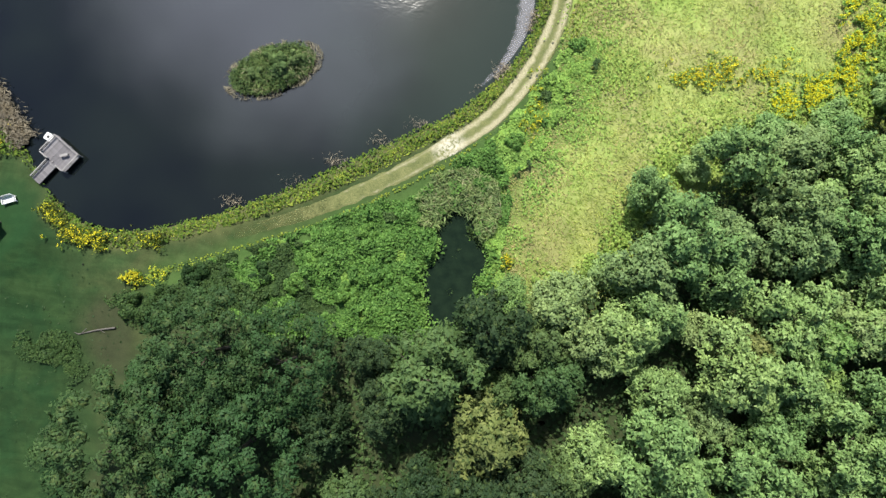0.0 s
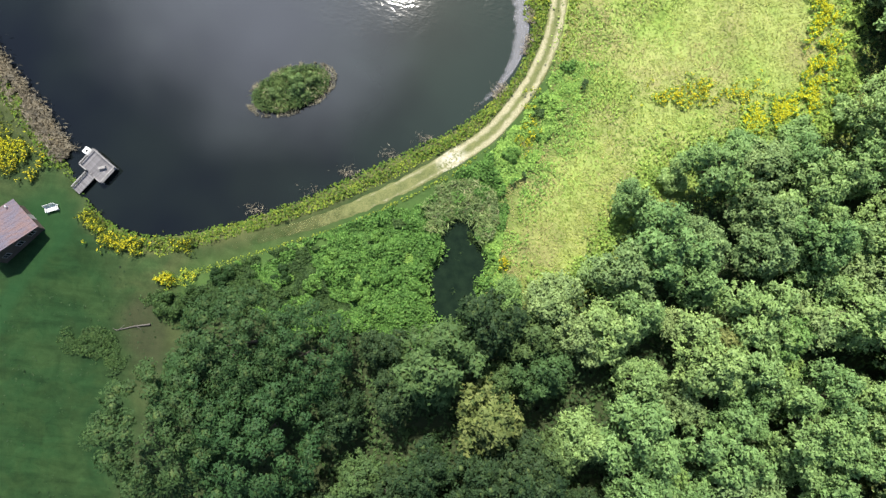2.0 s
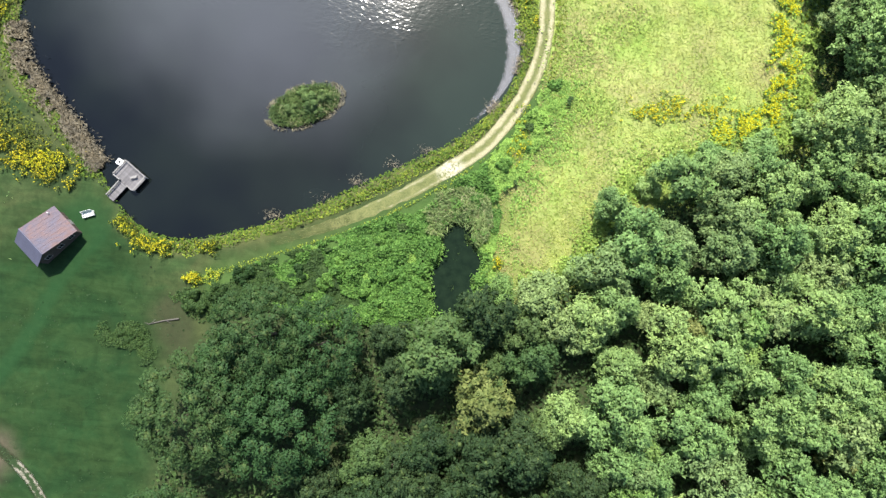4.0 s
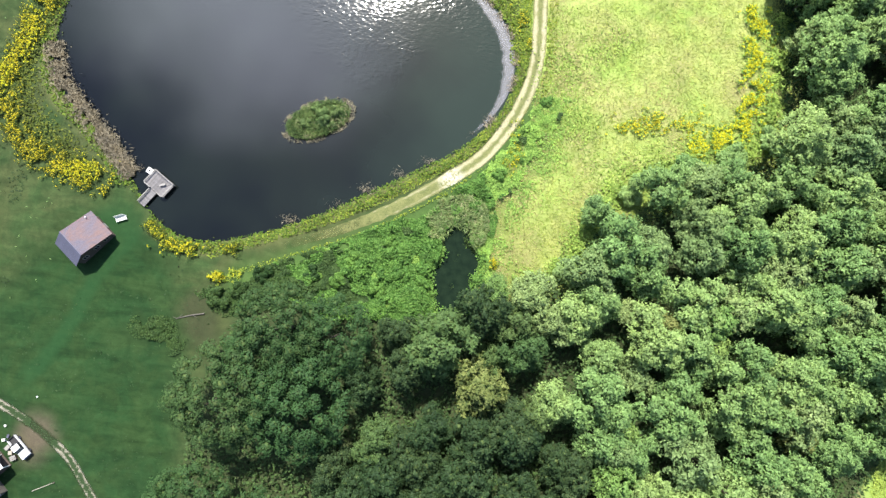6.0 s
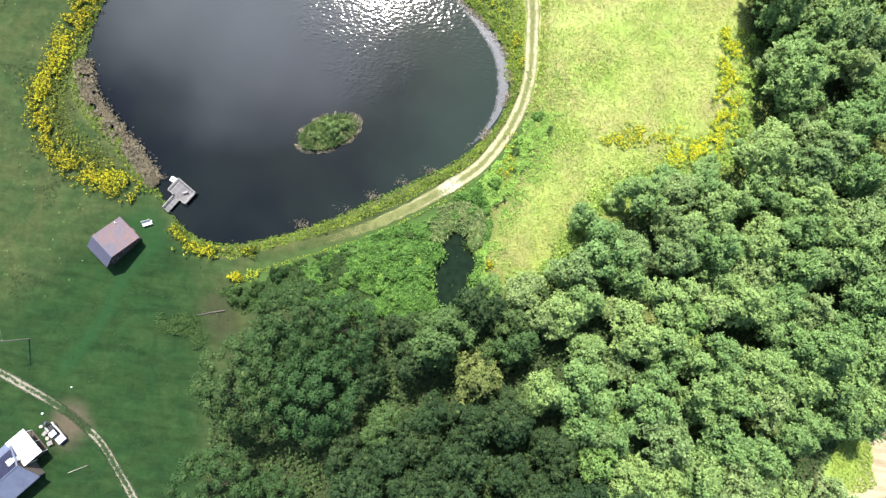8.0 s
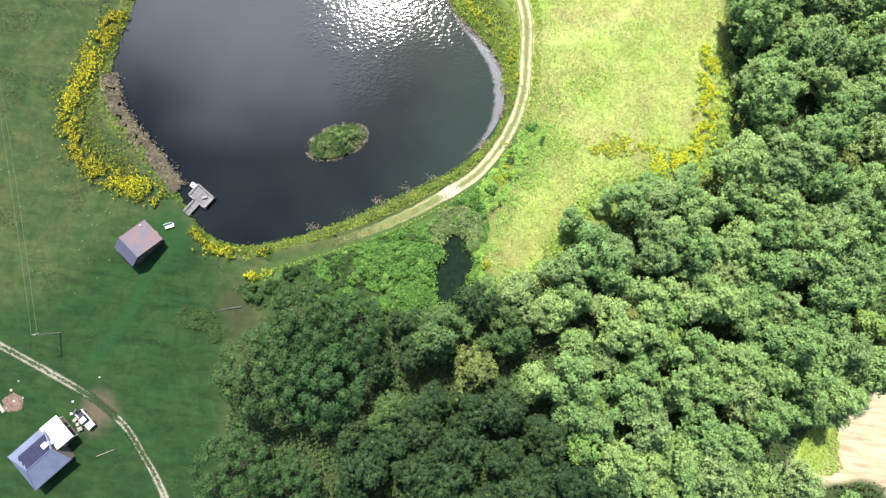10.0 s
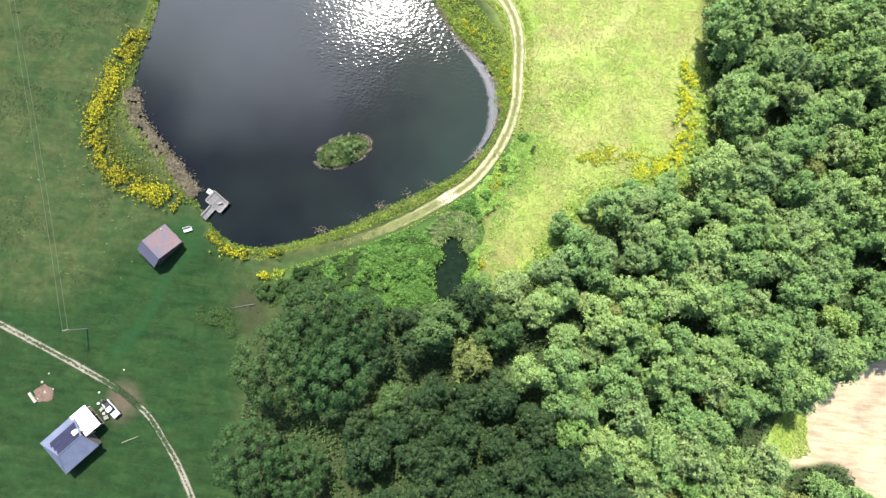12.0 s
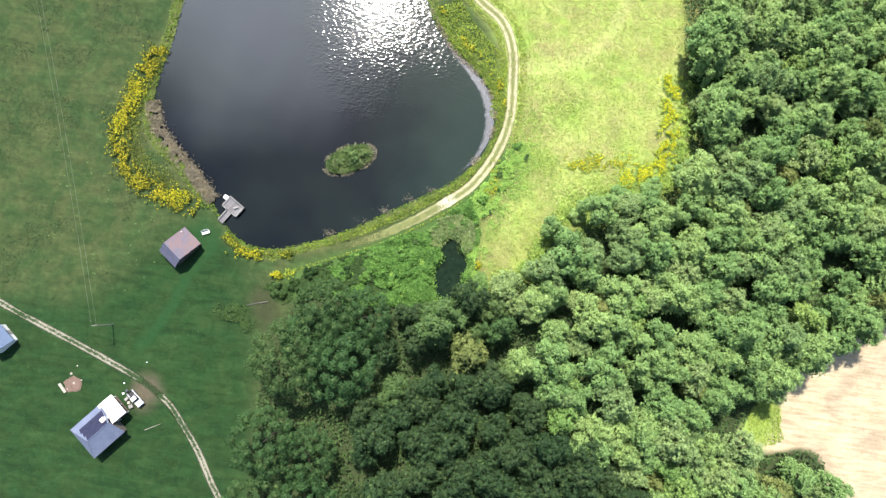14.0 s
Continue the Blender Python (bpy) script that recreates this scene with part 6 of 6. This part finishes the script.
for y in (-0.7, 0.7):
    part("headlight", box(bmesh.new(), 2.44, 2.49, y - 0.16, y + 0.16, 0.78, 0.96, 0.01), WHITE_METAL, pk)
for x in (-1.55, 1.65):
    for y in (-0.82, 0.82):
        wh = part("wheel", tube(bmesh.new(), (x, y - 0.12, 0.36), (x, y + 0.12, 0.36), 0.36, 0.36, 18), RUBBER, pk)
        part("rim", tube(bmesh.new(), (x, y - 0.125 if y < 0 else y + 0.1, 0.36), (x, y - 0.1 if y < 0 else y + 0.125, 0.36), 0.2, 0.2, 12), GREY_METAL, wh)

# ---- yard clutter ----
cr = empty("crate", pose(-67.9, -34.0, 0.0, 0, 0, 30), "brown wooden crate beside the porch", "crate")
for i in range(4):
    part("slat", box(bmesh.new(), -0.5, 0.5, -0.4 + i * 0.21, -0.23 + i * 0.21, 0.5, 0.54), WOOD_GREY, cr)
part("body", box(bmesh.new(), -0.48, 0.48, -0.4, 0.4, 0, 0.5), WOOD_DARK, cr)
for i, (x, y, s) in enumerate([(-66.0, -23.5, 0.55), (-70.4, -28.9, 0.8)]):
    bk = empty("bucket", pose(x, y, -0.02, 0, 0, 40 * i), "small white plastic bucket on the grass", "bucket")
    bm = bmesh.new()
    tube(bm, (0, 0, 0), (0, 0, 0.42 * s), 0.17 * s, 0.22 * s, 14)
    part("body", bm, WHITE_PAINT, bk)
    part("rim", tube(bmesh.new(), (0, 0, 0.4 * s), (0, 0, 0.44 * s), 0.24 * s, 0.24 * s, 14), WHITE_METAL, bk)
# loose goods between the porch and the pickup
for x, y, w, d, h, turn, mt, lab in [(-70.2, -31.3, 0.5, 0.4, 0.35, 20, WHITE_PAINT, "white plastic storage tub beside the pickup"), (-69.2, -32.4, 0.9, 0.6, 0.5, 55, WOOD_GREY, "grey wooden crate beside the pickup"),
                                    (-68.5, -33.2, 0.6, 0.6, 0.55, 10, STONE_PALE, "pale cardboard box on the bare yard"), (-69.6, -30.6, 0.5, 0.35, 0.3, 75, GREY_METAL, "dark metal toolbox on the bare yard")]:
    bx = empty("storage_box", pose(x, y, 0.0, 0, 0, turn), lab, "box", "goods in the yard")
    part("body", box(bmesh.new(), -w / 2, w / 2, -d / 2, d / 2, 0, h - 0.05, 0.02), mt, bx)
    part("lid", box(bmesh.new(), -w / 2 - 0.02, w / 2 + 0.02, -d / 2 - 0.02, d / 2 + 0.02, h - 0.05, h, 0.015), mt, bx)
# long pale pole lying in the grass
pl = empty("fence_pole", pose(-62.2, -38.2, 0.04, 0, 0, 28), "long pale wooden pole lying on the lawn", "pole")
part("shaft", tube(bmesh.new(), (-1.9, 0, 0.05), (1.9, 0, 0.05), 0.06, 0.045, 8), STONE_PALE, pl)
part("foot", tube(bmesh.new(), (1.85, 0, 0.08), (2.1, 0.02, 0.08), 0.12, 0.1, 8), WOOD_DARK, pl, "dark end block")
# fire pit of brick rubble
pit_rng = random.Random(9)
fp = empty("fire_pit", pose(-82.4, -30.6, 0.0, 0, 0, 20), "old fire pit of reddish brick rubble in the lawn", "fire pit")
fp.scale = (1.3, 1.2, 1.0)
bm = bmesh.new()
for i in range(14):
    a = i * 2 * math.pi / 14
    r = 1.75 + pit_rng.uniform(-0.3, 0.3)
    bm.verts.new((r * math.cos(a), r * math.sin(a), 0.0))
bm.faces.new(bm.verts[:])
ext = bmesh.ops.extrude_face_region(bm, geom=bm.faces[:])
for v in ext["geom"]:
    if isinstance(v, bmesh.types.BMVert):
        v.co = (v.co.x * 0.8, v.co.y * 0.8, 0.09)
bmesh.ops.recalc_face_normals(bm, faces=bm.faces[:])
part("ash_bed", bm, BRICK_RED, fp, "pinkish brick-dust bed")
brick_me = None
for i in range(60):
    a, r = pit_rng.uniform(0, 6.28), 1.5 * math.sqrt(pit_rng.random())
    if brick_me is None:
        ob = part("brick", box(bmesh.new(), -0.11, 0.11, -0.055, 0.055, -0.035, 0.035), BRICK_RED, fp)
        brick_me = ob.data
    else:
        ob = new("brick", brick_me)
        ob.parent = fp
    ob.location = (r * math.cos(a), r * math.sin(a), 0.11 + pit_rng.uniform(0, 0.05))
    ob.rotation_euler = (pit_rng.uniform(-0.3, 0.3), pit_rng.uniform(-0.3, 0.3), pit_rng.uniform(0, 3.1))
sb = empty("stone_slab", pose(-84.6, -31.7, 0.0, 0, 0, -45), "pale stone slab bench beside the fire pit", "stone slab")
part("slab", box(bmesh.new(), -1.3, 1.3, -0.3, 0.3, 0.0, 0.34, 0.05), STONE_PALE, sb)
for i, (x, y, s) in enumerate([(-83.2, -28.2, 0.3), (-82.2, -30.3, 0.28), (-80.6, -29.4, 0.18), (-82.1, -26.2, 0.2), (-83.4, -31.8, 0.22)]):
    bm = bmesh.new()
    bmesh.ops.create_icosphere(bm, subdivisions=2, radius=s)
    for v in bm.verts:
        v.co *= 1 + 0.25 * noise.noise(v.co * 3 + Vector((i * 5, 0, 0)))
        v.co.z *= 0.55
    tagged(part("stone", bm, STONE_PALE), "pale loose stone lying in the grass", "stone", "stones by the fire pit").matrix_basis = pose(x, y, 0.08, 0, 0, i * 50)
# fallen log with a forked end
lo = empty("fallen_log", pose(-42.0, -6.6, 0.0, 0, 0, 17), "bleached fallen log with a forked end in scrub", "log")
bm = bmesh.new()
tube(bm, (-2.6, 0, 0.12), (0, 0.12, 0.17), 0.07, 0.1, 9)
tube(bm, (0, 0.12, 0.17), (2.4, 0, 0.24), 0.1, 0.13, 9)
part("trunk", bm, DEADWOOD, lo)
part("branch", tube(bmesh.new(), (-2.2, 0, 0.18), (-1.2, 0.55, 0.4), 0.07, 0.03, 7), DEADWOOD, lo)
part("branch", tube(bmesh.new(), (-2.5, 0, 0.18), (-3.0, 0.4, 0.3), 0.06, 0.02, 7), DEADWOOD, lo)
part("branch", tube(bmesh.new(), (0.3, 0.1, 0.18), (1.1, -0.5, 0.3), 0.05, 0.02, 7), DEADWOOD, lo)

# ---- shed at the far corner ----
sh = empty("shed", pose(-100.4, -22.0, 0, 0, 0, 49), "small shed with a blue metal roof on the lawn", "shed")
shell(-2.2, 2.4, -2.4, 2.4, 2.4, 0.12, WHITE_PAINT, sh)
gable(sh, WHITE_PAINT, -2.2, 2.4, 0.1, -2.4, 2.4, 3.35, 0.12)
gable(sh, WHITE_PAINT, -2.2, 2.4, 0.1, 2.28, 2.4, 3.35, 0.12)
SHED_BLUE = mat_plain("shed_blue_metal", (0.03, 0.055, 0.11), (0.06, 0.095, 0.16), 0.5, 0.65, 0.0)
part("roof_slope", slab(bmesh.new(), [(0.1, -2.8, 3.55), (2.9, -2.8, 2.35), (2.9, 2.8, 2.35), (0.1, 2.8, 3.55)], 0.07), SHED_BLUE, sh)
part("roof_slope", slab(bmesh.new(), [(-2.7, -2.8, 2.35), (0.1, -2.8, 3.55), (0.1, 2.8, 3.55), (-2.7, 2.8, 2.35)], 0.07), SHED_BLUE, sh)
part("door", box(bmesh.new(), 2.38, 2.45, -0.6, 0.6, 0.02, 2.05, 0.01), WOOD_GREY, sh)

# ---- power line ----


def utility_pole(x, y, h, turn, label):
    po = empty("utility_pole", pose(x, y, 0, 0, 0, turn), label, "utility pole", "power line")
    part("pole", tube(bmesh.new(), (0, 0, -0.5), (0, 0, h), 0.14, 0.1, 10), POLE_WOOD, po)
    arm = part("cross_arm", box(bmesh.new(), -0.65, 0.65, 0.1, 0.2, h - 0.35, h - 0.23), POLE_WOOD, po)
    for ax in (-0.55, 0.55):
        part("insulator", tube(bmesh.new(), (ax, 0.15, h - 0.23), (ax, 0.15, h - 0.05), 0.05, 0.035, 8), STONE_PALE, arm)
    return po


P0, P1, PH = Vector((-75.6, -15.6, 0)), Vector((-118.0, 100.0, 0)), 7.4
turn = math.degrees(math.atan2((P1 - P0).y, (P1 - P0).x)) - 90
utility_pole(P0.x, P0.y, PH, turn, "pale wooden utility pole standing on the lawn")
utility_pole(P1.x, P1.y, PH, turn, "pale wooden utility pole far up the field")
side = Vector((math.cos(radians(turn)), math.sin(radians(turn)), 0))
WIRE = mat_plain("wire", (0.1, 0.11, 0.09), (0.18, 0.19, 0.15), 5, 0.5)
for k, s in enumerate((-0.55, 0.55)):
    a, b = P0 + side * s + Vector((0, 0, PH)), P1 + side * s + Vector((0, 0, PH))
    bm = bmesh.new()
    prev = None
    for i in range(25):
        t = i / 24
        q = a.lerp(b, t) - Vector((0, 0, 1.6 * 4 * t * (1 - t)))
        if prev is not None:
            tube(bm, prev, q, 0.014, 0.014, 5)
        prev = q
    tagged(part("power_cable", bm, WIRE), "thin pale power cable strung between utility poles", "cable", "power line")
